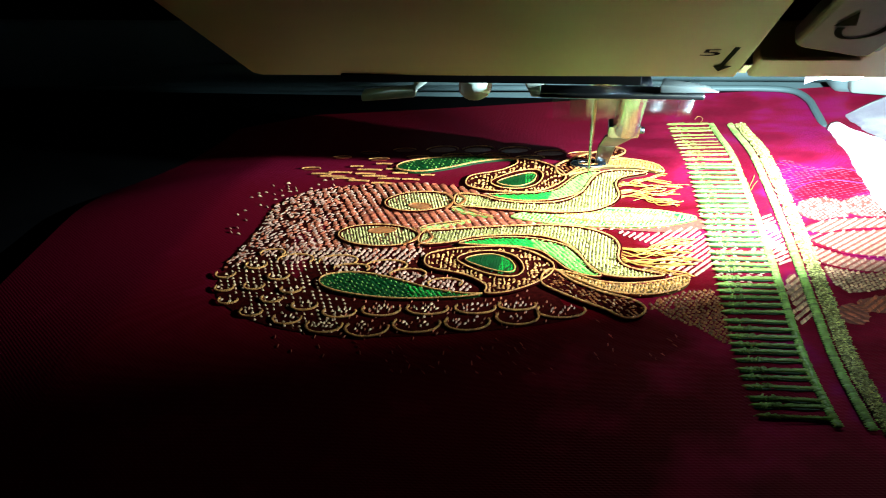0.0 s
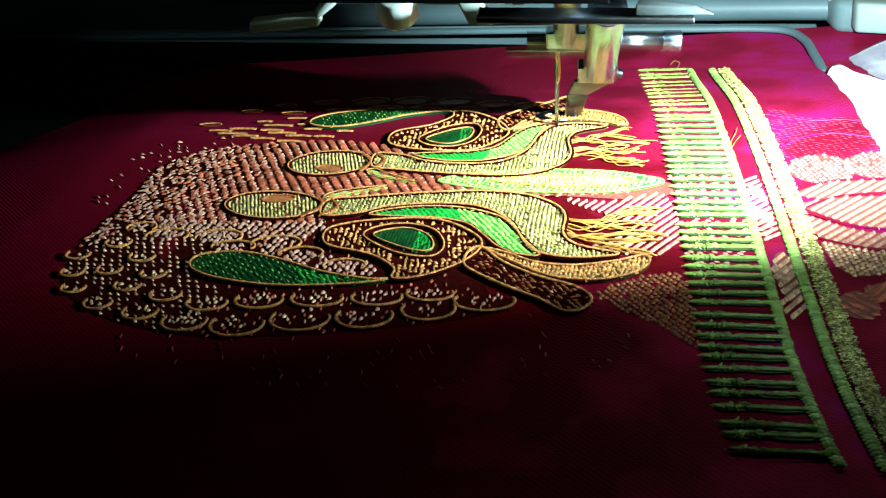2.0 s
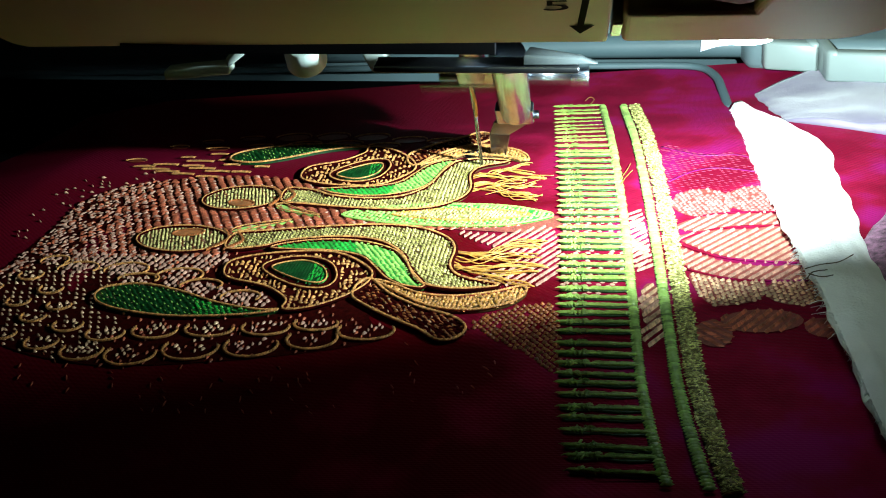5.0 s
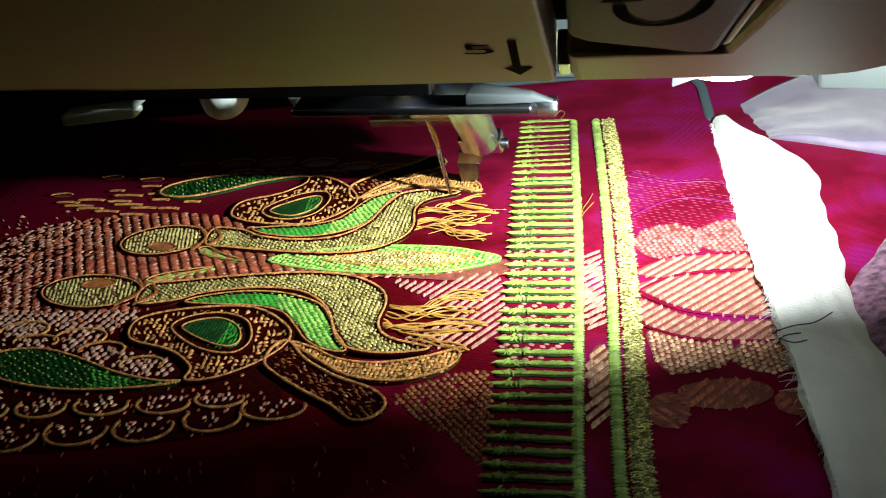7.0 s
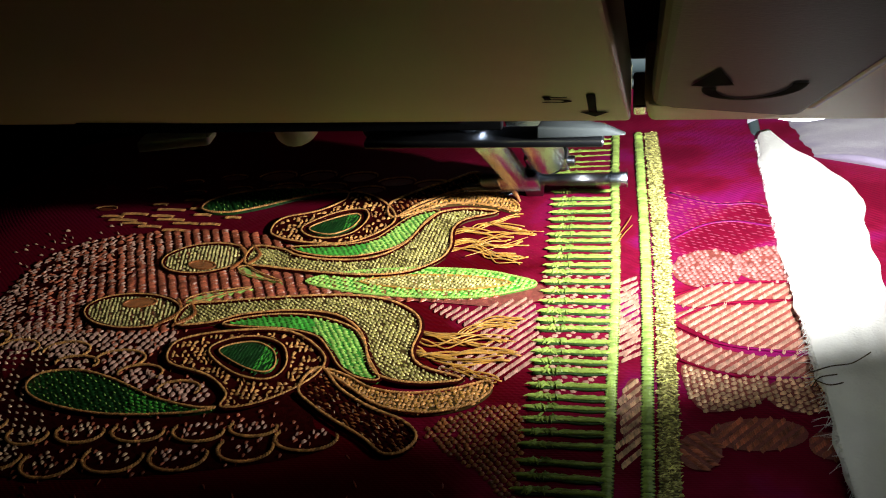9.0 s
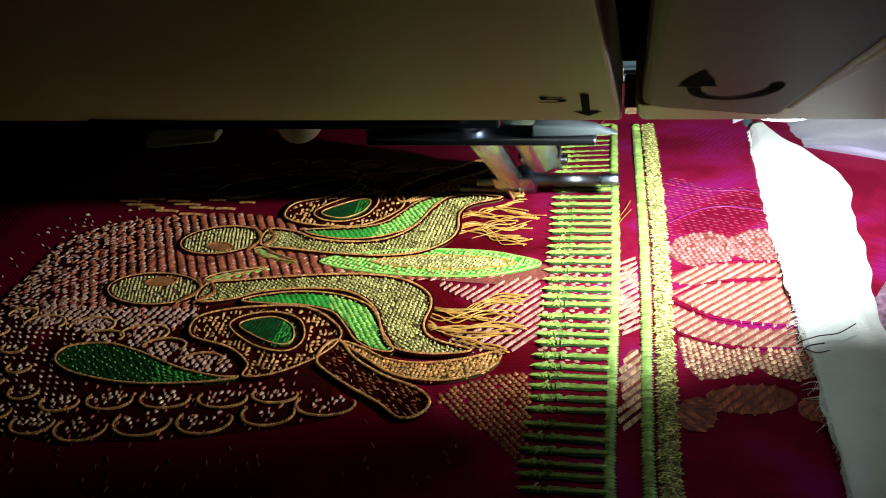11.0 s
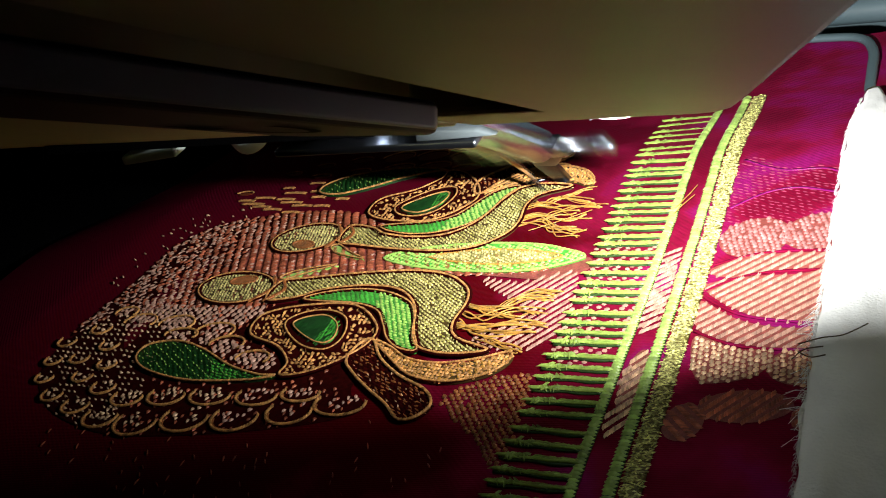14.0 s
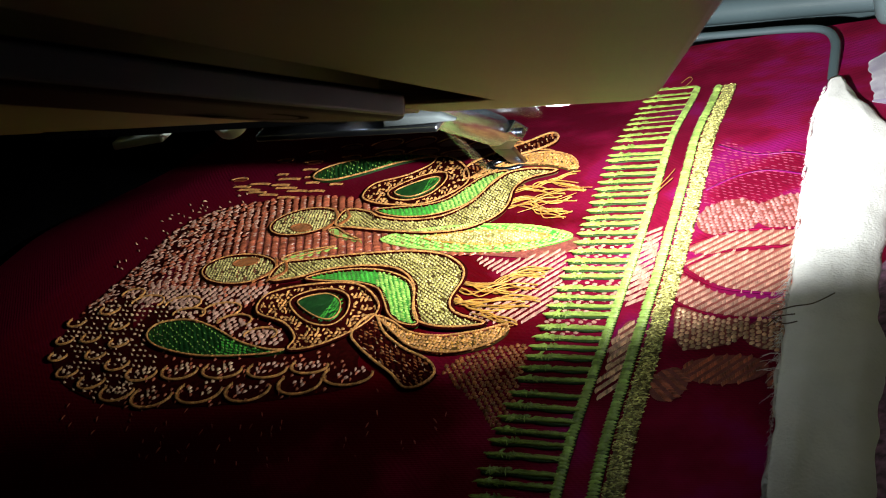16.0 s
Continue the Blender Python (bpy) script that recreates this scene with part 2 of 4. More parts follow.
def resample(pts, step, closed):
    pts = [Vector(p) for p in pts] + ([Vector(pts[0])] if closed else [])
    out, left = [], 0.0
    for a, b in zip(pts, pts[1:]):
        d = (b - a).length
        s = left
        while s < d:
            out.append(a.lerp(b, s / d))
            s += step
        left = s - d
    return out


def stitch(verts, faces, x, y, z, ang, length, width, height):
    """One raised thread float: a small long lozenge with a ridge."""
    c, s, b = math.cos(ang), math.sin(ang), len(verts)
    for u, v, w in ((-0.5, 0, 0), (-0.22, -0.5, 0), (-0.22, 0.5, 0), (0.22, -0.5, 0), (0.22, 0.5, 0), (0.5, 0, 0), (-0.2, 0, 1), (0.2, 0, 1)):
        verts.append((x + u * length * c - v * width * s, y + u * length * s + v * width * c, z + w * height))
    for f in ((0, 1, 6), (0, 6, 2), (1, 3, 7, 6), (2, 6, 7, 4), (3, 5, 7), (4, 7, 5)):
        faces.append(tuple(b + i for i in f))


def cord(name, pts, r, mat, parent, z=0.35, closed=True, label="", twist=True):
    """A couched outline cord: short slanting wraps over a core, following the line."""
    verts, faces = [], []
    line = resample([(*p, 0) for p in pts], 0.55, closed)
    if len(line) < 3:
        line = [Vector((*p, 0)) for p in pts]
        closed = False
    n = len(line)
    tube(verts, faces, [(p.x, p.y, z) for p in line], r * 0.8, closed, 5, 0.9, 0.08)
    for i, p in enumerate(line):
        q = line[(i + 1) % n] if (closed or i < n - 1) else p + (p - line[i - 1])
        a = math.atan2(q.y - p.y, q.x - p.x) + 0.55 + random.uniform(-0.12, 0.12)
        stitch(verts, faces, p.x, p.y, z + r * 0.25, a, r * 3.1, r * 0.95, r * 0.75)
    return pydata(name, verts, faces, mat, parent, label)


def pad(name, poly, mat, parent, z=0.4, label=""):
    """A filled, slightly domed patch of stitching."""
    bm = bmesh.new()
    low = [bm.verts.new((x * MM, y * MM, 0.02 * MM)) for x, y in poly]
    top = [bm.verts.new((x * MM, y * MM, z * MM)) for x, y in poly]
    n = len(poly)
    for i in range(n):
        bm.faces.new((low[i], low[(i + 1) % n], top[(i + 1) % n], top[i]))
    f = bm.faces.new(top)
    bmesh.ops.recalc_face_normals(bm, faces=bm.faces[:])
    bmesh.ops.triangulate(bm, faces=[f])
    return part(name, bm, mat, parent, label, smooth=False)


def fill(name, poly, mat, parent, ang=0.0, row=0.62, length=1.7, width=0.5, height=0.22, z=0.4, gap=0.0, keep=1.0, label="", bend=0.0, avoid=(), wild=0.1):
    """Rows of thread floats inside an outline, brick-laid and a little uneven."""
    verts, faces = [], []
    c, s = math.cos(ang), math.sin(ang)
    us = [x * c + y * s for x, y in poly]
    vs = [-x * s + y * c for x, y in poly]
    v, k = min(vs), 0
    while v < max(vs):
        u = min(us) + (k % 2) * (length + gap) * 0.5
        while u < max(us):
            uu, vv = u + random.uniform(-0.15, 0.15) * length, v + random.uniform(-0.12, 0.12) * row + bend * math.sin(u * 0.35)
            x, y = uu * c - vv * s, uu * s + vv * c
            if random.random() < keep and inside((x, y), poly) and not any(inside((x, y), q) for q in avoid):
                stitch(verts, faces, x, y, z, ang + random.uniform(-wild, wild), length * random.uniform(0.8, 1.2), width, height * random.uniform(0.8, 1.25))
            u += length + gap
        v += row
        k += 1
    return pydata(name, verts, faces, mat, parent, label, kind="stuff")


def rope(name, poly, mat, parent, ang, row):
    """Close bands of slanting floats inside an outline, each band like a flat rope."""
    verts, faces = [], []
    c, s = math.cos(ang), math.sin(ang)
    us = [x * c + y * s for x, y in poly]
    vs = [-x * s + y * c for x, y in poly]
    v = min(vs)
    while v < max(vs):
        u = min(us)
        while u < max(us):
            x, y = u * c - v * s, u * s + v * c
            if inside((x, y), poly):
                stitch(verts, faces, x, y, 0.05, ang + 0.75 + random.uniform(-0.08, 0.08), row * random.uniform(0.85, 1.02), 0.5, 0.22 * random.uniform(0.7, 1.3))
            u += 0.46
        v += row
    return pydata(name, verts, faces, mat, parent, kind="stuff")


def box(bm, lo, hi, move=None):
    made = bmesh.ops.create_cube(bm, size=1)["verts"]
    for v in made:
        v.co = Vector([(lo[i] + (hi[i] - lo[i]) * (v.co[i] + 0.5)) * MM for i in range(3)])
        if move:
            v.co = Vector(move(v.co / MM)) * MM
    return made


def bevelled(bm, width, segments=2):
    bmesh.ops.bevel(bm, geom=bm.edges[:], offset=width * MM, segments=segments, affect="EDGES", profile=0.5)


def empty(name, label, category, group=""):
    return tagged(new(name), label, category, group)


# ---- setting ----
bm = bmesh.new()
bmesh.ops.create_grid(bm, x_segments=2, y_segments=2, size=1.5)
table = part("table_top", bm, TABLE, None, "dark laminate work table under the sewing machine")
table.location = (0, 0.3, -0.040)
tagged(table, kind="structure")

for name, lo, hi in (("wall_north", (-1600, 1500, -800), (1600, 1560, 1800)), ("wall_south", (-1600, -1260, -800), (1600, -1200, 1800)),
                     ("wall_west", (-1660, -1260, -800), (-1600, 1560, 1800)), ("wall_east", (1600, -1260, -800), (1660, 1560, 1800)),
                     ("floor", (-1660, -1260, -860), (1660, 1560, -800)), ("ceiling", (-1660, -1260, 1800), (1660, 1560, 1860))):
    bm = bmesh.new()
    box(bm, lo, hi)
    tagged(part(name, bm, WALL, None, "dim painted room surface in darkness", smooth=False), kind="structure")

# ---- the embroidered cloth ----
cloth = empty("silk_cloth", "crimson shot-silk brocade with green and gold peacock embroidery in a hoop", "cloth")


def drape(x, y):
    """Slow waves of the stretched cloth, sinking towards its free edges."""
    z = 0.35 * math.sin(x * 0.05 + 1.3) * math.sin(y * 0.045 + 0.4) * (0.25 if -70 < x < 72 and -100 < y < 42 else 1.0)
    fold = -106 + y * 0.1 - x
    if fold > 0:
        z -= 0.11 * fold + 0.0006 * fold * fold
    return z - 0.12


bm = bmesh.new()
cols, rows_n = 92, 74
grid = [[bm.verts.new((x * MM, y * MM, drape(x, y) * MM)) for x in (-160 + 310 * i / cols for i in range(cols + 1))] for y in (-190 + 244 * j / rows_n for j in range(rows_n + 1))]
for j in range(rows_n):
    for i in range(cols):
        bm.faces.new((grid[j][i], grid[j][i + 1], grid[j + 1][i + 1], grid[j + 1][i]))
part("ground_weave", bm, CRIMSON, cloth, "crimson silk shot with magenta, shade and sheen painted in")

HEAD = ellipse(-55.5, -40.4, 11.2, 6.0, 30, -14)
BODY = spline([(-43.9, -39.6), (-37.2, -38.7), (-24.3, -38.1), (-11.6, -38.5), (-2.5, -41.0), (3.6, -46.1), (5.6, -51.3), (5.3, -58.3), (8.1, -63.0), (15.5, -66.8), (8.2, -67.6), (1.6, -65.6),
               (-1.7, -61.4), (-5.3, -51.8), (-11.7, -45.4), (-20.8, -43.2), (-30.8, -43.8), (-36.1, -46.1), (-43.7, -46.3)], 4)
CRESCENT = spline([(-33.8, -46.9), (-30.4, -45.1), (-23.1, -44.3), (-15.4, -45.6), (-8.7, -49.0), (-5.1, -52.9), (-1.9, -60.2), (1.1, -66.1), (-2.8, -65.5), (-6.8, -62.2), (-9.8, -57.5), (-13.5, -52.5), (-19.6, -49.7), (-27.3, -48.4)], 4)
EYE = spline([(-31.2, -56.2), (-29.7, -54.0), (-24.9, -53.5), (-20.6, -56.6), (-19.0, -61.1), (-20.6, -63.0), (-25.2, -61.0)], 5)
EYE_RIM = spline([(-33.3, -56.0), (-30.8, -52.3), (-24.7, -51.8), (-19.2, -55.1), (-16.9, -61.5), (-19.2, -65.2), (-26.2, -62.9)], 5)
RING = spline([(-41.5, -55.6), (-40.2, -51.6), (-31.9, -49.5), (-19.4, -50.4), (-11.0, -57.8), (-10.1, -63.2), (-13.7, -68.4), (-19.6, -72.2), (-25.1, -72.7), (-25.4, -68.9), (-30.9, -63.4), (-39.2, -59.6)], 4)
DROP = spline([(-66.1, -63.7), (-64.2, -60.9), (-57.1, -60.5), (-48.6, -63.8), (-38.5, -69.5), (-29.7, -72.6), (-25.8, -72.8), (-31.6, -74.1), (-45.5, -73.9), (-57.0, -71.0), (-63.8, -67.4)], 4)
TAIL = spline([(-9.7, -62.4), (-5.4, -68.2), (0.9, -73.6), (7.6, -77.6), (10.4, -81.5), (8.8, -84.9), (5.7, -85.3), (1.7, -81.4), (-4.4, -76.7), (-9.7, -72.0), (-12.5, -68.5), (-12.1, -63.9)], 4)
SWEEP = spline([(-8.9, -62.9), (-3.4, -68.3), (2.9, -73.5), (10.6, -75.5), (17.1, -73.9), (20.2, -70.9), (20.6, -68.3), (19.0, -67.7), (14.6, -69.3), (7.3, -70.3), (0.5, -68.7), (-4.8, -64.9)], 4)
BEAK = spline([(-45.1, -37.4), (-41.9, -35.1), (-32.2, -33.6), (-38.6, -36.2), (-42.9, -38.4)], 4)
LEGS = [[(4.4, -50.5), (10.3, -53.0), (15.3, -50.6), (21.5, -50.4)], [(5.1, -53.5), (11.1, -55.7), (16.0, -53.5), (22.1, -55.6)], [(5.2, -57.7), (9.1, -59.3), (13.4, -61.5), (22.1, -61.2)],
        [(6.1, -59.3), (12.1, -58.3), (17.1, -58.1), (23.6, -59.3)], [(10.5, -53.2), (14.1, -56.3), (19.1, -56.3)], [(12.2, -61.1), (16.2, -64.1), (21.2, -66.4)], [(14.0, -51.0), (18.0, -48.4), (23.0, -48.2)]]
SCALES = [(-7.8, -80.8, 5.3, 3.2), (-17.3, -83.0, 4.7, 3.4), (-28.2, -84.6, 5.0, 3.7), (-39.5, -84.8, 5.3, 3.8), (-50.5, -86.0, 4.9, 3.7), (-60.5, -84.4, 4.2, 3.2), (-70.0, -80.8, 3.4, 2.7),
          (-79.5, -77.2, 2.8, 2.3), (-86.8, -71.4, 2.5, 2.0), (-89.6, -65.3, 2.4, 1.9), (-91.4, -58.2, 2.6, 2.1), (-17.6, -77.9, 4.2, 2.3), (-27.0, -78.6, 4.6, 2.6), (-37.9, -78.3, 4.8, 2.7),
          (-48.6, -78.2, 4.5, 2.8), (-58.2, -78.6, 3.9, 2.6), (-67.2, -75.0, 3.1, 2.4), (-76.0, -71.2, 2.7, 2.1), (-82.2, -64.8, 2.6, 2.0), (-72.4, -67.2, 2.6, 1.9), (-84.6, -53.8, 2.8, 2.1), (-77.2, -60.2, 2.7, 2.1)]
ARCHES = [(-75.0, -51.6, 4.7, 2.7), (-63.6, -53.2, 5.0, 2.9), (-50.8, -56.8, 5.2, 2.9), (-44.8, -61.4, 4.5, 2.5), (-35.2, -66.6, 4.1, 2.3), (-59.4, -57.4, 4.6, 2.1), (-82.0, -47.6, 3.3, 2.1)]
FAR_SCALES = [(-47.5, 21.0, 5.2, 3.2), (-36.0, 19.4, 5.1, 3.2), (-24.2, 16.8, 5.0, 3.1), (-13.0, 12.2, 4.8, 2.6), (-3.6, 9.4, 4.4, 2.2), (-41.5, 13.8, 4.8, 2.3), (-30.0, 12.2, 4.8, 2.3), (-18.8, 8.6, 4.4, 2.0),
              (-60.0, 22.4, 3.8, 1.6), (-71.0, 21.4, 3.2, 1.3), (-79.0, 18.4, 3.0, 1.2), (-85.4, 8.4, 3.0, 1.0), (-66.0, 14.4, 3.4, 1.1), (-54.0, 14.6, 3.6, 1.4), (6.2, 2.6, 4.6, 2.4)]
DASHES = [(-80.6, 3.2, 6.0), (-74.8, 3.6, 7.5), (-66.0, 4.6, 8.0), (-76.4, 0.8, 8.0), (-66.8, 1.6, 6.0), (-58.6, 4.2, 5.0), (-72.6, -1.2, 6.5), (-63.4, -0.6, 7.5), (-56.2, 0.8, 4.5), (-67.6, -3.4, 6.0), (-58.6, -3.0, 7.0),
          (-60.4, -6.0, 6.0), (-52.2, -4.2, 5.0), (-47.6, -1.6, 4.0), (-71.0, 8.2, 4.0), (-63.0, 9.4, 5.0)]


def peacock(place, light_green, far):
    """One worked peacock: place maps the drawing onto the cloth."""
    P = lambda pts: [place(*p) for p in pts]
    ground = P(spline([(-44.7, -47.4), (-29.7, -48.2), (-9.2, -61.9), (-8.0, -76.0), (-4.0, -83.0), (-20, -87.4), (-45, -89.4), (-62, -87.6), (-80, -79.6), (-91.6, -66), (-88, -50), (-64, -46.6)], 5))
    if not far:
        pad("brocade_ground", ground, MAROON, cloth, 0.06)
        fill("ground_glint", ground, ZARI, cloth, -0.12, 1.75, 0.85, 0.42, 0.5, 0.08, 0.95, 0.8, "", 0, (P([(-57, -40), (12, -40), (12, -95), (-57, -95)]),), 0.5)
        fill("ground_fleck", ground, SATIN, cloth, 1.25, 1.5, 1.1, 0.34, 0.4, 0.08, 0.8, 0.45, "", 0, (P([(-57, -40), (-57, -95), (-100, -95), (-100, -40)]), P(RING)), 0.4)
        fill("rib_stitch", P([(-80, -42.5), (-66, -46.6), (-44, -47.5), (-41, -52), (-46, -55), (-78, -51)]), CREAM, cloth, 1.2, 1.75, 1.5, 0.85, 0.5, 0.08, -0.25, 0.95, "", 0, (), 0.12)
        fill("ring_gap_stitch", P([(-56, -58.6), (-42, -60.5), (-31, -65.5), (-27, -71.5), (-38, -68.5), (-48, -62.8)]), CREAM, cloth, 1.1, 1.6, 1.3, 0.7, 0.5, 0.08, 0.1, 0.75, "", 0, (), 0.25)
    for name, outline, mat, z in (("head_fill", HEAD, UMBER, 0.45), ("body_fill", BODY, UMBER, 0.5), ("eye_ring_ground", RING, MAROON, 0.4), ("tail_fill", TAIL, MAROON, 0.42), ("sweep_fill", SWEEP, UMBER, 0.5),
                                  ("drop_fill", DROP, DEEP_GREEN, 0.5), ("crescent_fill", CRESCENT, GREEN, 0.6), ("eye_fill", EYE, DEEP_GREEN, 0.62), ("beak_fill", BEAK, LEAF_GREEN, 0.4)):
        pad(name, P(outline), mat, cloth, z)
    fill("head_stitch", P(HEAD), STRAW, cloth, 0.9, 0.68, 0.72, 0.42, 0.4, 0.42, 0.3, 0.88, "", 0.2, (P(ellipse(-55.0, -37.6, 3.5, 1.4, 14)),), 0.5)
    fill("body_stitch", P(BODY), STRAW, cloth, -0.7, 0.72, 0.85, 0.46, 0.42, 0.47, 0.22, 0.94, "", 0.15, (P(CRESCENT),), 0.3)
    fill("body_highlight", P(BODY), OLIVE, cloth, -0.7, 0.8, 1.0, 0.5, 0.3, 0.46, 0.1, 0.8, "", 0, (P(CRESCENT),), 0.3)
    half = P([(-40.7, -37.6), (-17.1, -40.4), (-13.5, -57.4), (-40.2, -54.5)])
    fill("crescent_stitch", P(CRESCENT), light_green, cloth, -0.35, 0.66, 1.25, 0.56, 0.34, 0.58, 0.22, 1, "", 0, (half,))
    fill("crescent_stitch", [q for q in P(CRESCENT)], GREEN, cloth, -0.35, 0.66, 1.25, 0.56, 0.34, 0.58, 0.22, 1, "", 0, (P([(-17.1, -40.4), (6.8, -43.2), (7.3, -73.8), (-13.2, -71.8), (-13.5, -57.4)]),))
    fill("drop_stitch", P(DROP), DEEP_GREEN, cloth, -0.25, 0.7, 1.5, 0.55, 0.34, 0.48, 0.15)
    fill("drop_fleck", P(DROP), LEAF_GREEN, cloth, -0.6, 1.35, 0.7, 0.26, 0.3, 0.6, 0.9, 0.75)
    fill("drop_tip_stitch", P(DROP), GREEN, cloth, -0.3, 0.75, 1.1, 0.45, 0.34, 0.52, 0.3, 0.9, "", 0, (P([(-73.4, -55.3), (-46.6, -58.0), (-41.6, -79.4), (-72.6, -76.7)]),))
    fill("eye_stitch", P(EYE), DEEP_GREEN, cloth, 1.2, 0.36, 2.4, 0.34, 0.2, 0.6)
    fill("eye_glint", P(EYE), GREEN, cloth, 1.2, 0.4, 1.8, 0.32, 0.22, 0.6, 0, 0.9, "", 0, (P([(-33.9, -48.9), (-22.6, -50.2), (-23.3, -66.7), (-33.4, -65.7)]),))
    fill("ring_stitch", P(RING), TAN, cloth, 0.8, 0.8, 1.15, 0.42, 0.45, 0.38, 0.3, 0.62, "", 0.4, (P(EYE_RIM),), 1.2)
    fill("tail_stitch", P(TAIL), MAROON, cloth, -0.45, 0.6, 1.7, 0.5, 0.36, 0.4, 0.1)
    fill("tail_stitch", P(TAIL), BROWN, cloth, -0.45, 0.7, 1.3, 0.3, 0.36, 0.44, 0.3, 0.55, "", 0, (), 0.3)
    fill("tail_fleck", P(TAIL), ZARI, cloth, -0.9, 1.3, 0.8, 0.22, 0.34, 0.46, 1.1, 0.4, "", 0, (), 0.6)
    fill("sweep_stitch", P(SWEEP), TAN, cloth, 0.6, 0.6, 1.0, 0.4, 0.4, 0.46, 0.1, 0.95, "", 0, (), 0.5)
    fill("sweep_highlight", P(SWEEP), AMBER, cloth, -0.4, 0.8, 1.0, 0.36, 0.45, 0.46, 0.5, 0.8, "", 0, (), 0.5)
    for outline in (BODY, CRESCENT, RING, EYE_RIM, HEAD):
        verts, faces = [], []
        tube(verts, faces, [(x, y, 0.7) for x, y in P(outline)], 0.72, True, 6, 0.3)
        pydata("outline_border", verts, faces, MAROON, cloth)
    for outline, r in ((HEAD, 0.24), (BODY, 0.3), (CRESCENT, 0.24), (EYE, 0.2), (EYE_RIM, 0.26), (RING, 0.3), (DROP, 0.28), (TAIL, 0.34), (SWEEP, 0.28), (BEAK, 0.18)):
        cord("outline_cord", P(outline), r, TAN, cloth, 0.85)
    cord("head_eye", P(ellipse(-55.0, -37.6, 3.7, 1.6, 18)), 0.26, BROWN, cloth, 0.75)
    pad("head_eye_fill", P(ellipse(-55.0, -37.6, 3.5, 1.4, 18)), BROWN, cloth, 0.7)
    for arc in ([(-46.8, -37.1), (-44.7, -41.9), (-47.9, -46.6)], [(-43.0, -39.3), (-41.2, -43.2), (-44.3, -46.8)]):
        cord("neck_collar", P(spline(arc, 6, False)), 0.5, BROWN, cloth, 0.7, False)
    for leg in LEGS:
        verts, faces = [], []
        for strand in range(4):
            dx, dy, ph = random.uniform(-1.2, 1.2), random.uniform(-0.9, 0.9), random.uniform(0, 6)
            tube(verts, faces, [(x + dx + 0.5 * math.sin(i * 0.7 + ph), y + dy + 0.55 * math.sin(i * 0.5 + ph * 2), 0.35 + 0.25 * math.sin(i * 0.9 + ph)) for i, (x, y) in enumerate(P(spline(leg, 5, False)))], random.uniform(0.12, 0.26), False, 5, 0.7)
        pydata("leg_thread", verts, faces, AMBER, cloth)
    if far:
        for cx, cy, rx, ry in FAR_SCALES:
            cord("feather_scale", ellipse(cx, cy, rx, ry, 16, -8, 5, 185), 0.24, TAN, cloth, 0.4, False)
            pad("scale_fill", ellipse(cx, cy + ry * 0.1, rx * 0.86, ry * 0.75, 14, -8), COPPER_RED, cloth, 0.1)
        for x, y, length in DASHES:
            for lift in (0.0, 0.55):
                cord("feather_dash", spline([(x - length / 2, y + lift + 0.1 * length), (x, y + lift + 0.35), (x + length / 2, y + lift - 0.08 * length)], 5, False), 0.2, TAN, cloth, 0.3, False)
        return
    for cx, cy, rx, ry in SCALES:
        cord("feather_scale", P(ellipse(cx, cy, rx, ry, 18, -6, 160, 385)), 0.34, TAN, cloth, 0.45, False)
        pad("scale_fill", P(ellipse(cx, cy, rx * 0.9, ry * 0.85, 14, -6)), MAROON, cloth, 0.1)
        cord("feather_scale", P(ellipse(cx - rx * 0.1, cy - ry * 0.1, rx * 0.8, ry * 0.74, 14, -6, 185, 290)), 0.18, BROWN, cloth, 0.3, False)
        fill("scale_stitch", P(ellipse(cx, cy + ry * 0.3, rx * 0.75, ry * 0.6, 14)), CREAM if cx > -30 else ZARI, cloth, 1.2, 1.1, 1.1, 0.4, 0.45, 0.12, 0.3, 0.8 if -62 < cx and cy > -80 else 0.4, "", 0, (), 0.5)
    for cx, cy, rx, ry in ARCHES:
        cord("feather_arch", P(ellipse(cx, cy, rx, ry, 18, -6, -25, 205)), 0.3, TAN, cloth, 0.4, False)
        fill("arch_stitch", P(ellipse(cx, cy - 0.4, rx * 0.8, ry * 0.8, 14)), CREAM, cloth, 1.3, 1.25, 1.6, 0.6, 0.5, 0.1, 0.1, 0.85, "", 0, (), 0.4)


peacock(lambda x, y: (x, y), LEAF_GREEN, False)
peacock(lambda x, y: (4.11 + 0.891 * x + 0.053 * y, -73.33 + -0.204 * x + -1.031 * y), LEAF_GREEN, True)

# the slim leaf between the birds
LEAF = spline([(-21.5, -31.9), (-13.1, -29.2), (-0.1, -29.0), (12.9, -31.0), (20.8, -34.1), (25.2, -37.1), (20.2, -39.6), (13.4, -40.8), (2.2, -39.8), (-11.3, -36.7)], 5)
LEAF_IN = spline([(-9.9, -33.2), (-0.1, -31.7), (11.7, -33.2), (20.4, -36.5), (11.8, -38.1), (2.2, -37.1)], 5)
pad("leaf_fill", LEAF, GREEN, cloth, 0.4)
fill("leaf_stitch", LEAF, LEAF_GREEN, cloth, 0.35, 0.8, 1.2, 0.42, 0.4, 0.38, 0.18, 0.92, "", 0, (LEAF_IN,), 0.25)
pad("leaf_heart", LEAF_IN, OLIVE, cloth, 0.46)
fill("leaf_heart_stitch", LEAF_IN, STRAW, cloth, 0.3, 0.6, 0.8, 0.4, 0.4, 0.44, 0.2, 0.85, "", 0, (), 0.4)
cord("leaf_outline", LEAF, 0.3, LEAF_GREEN, cloth, 0.5)
cord("leaf_outline", LEAF_IN, 0.24, AMBER, cloth, 0.55)

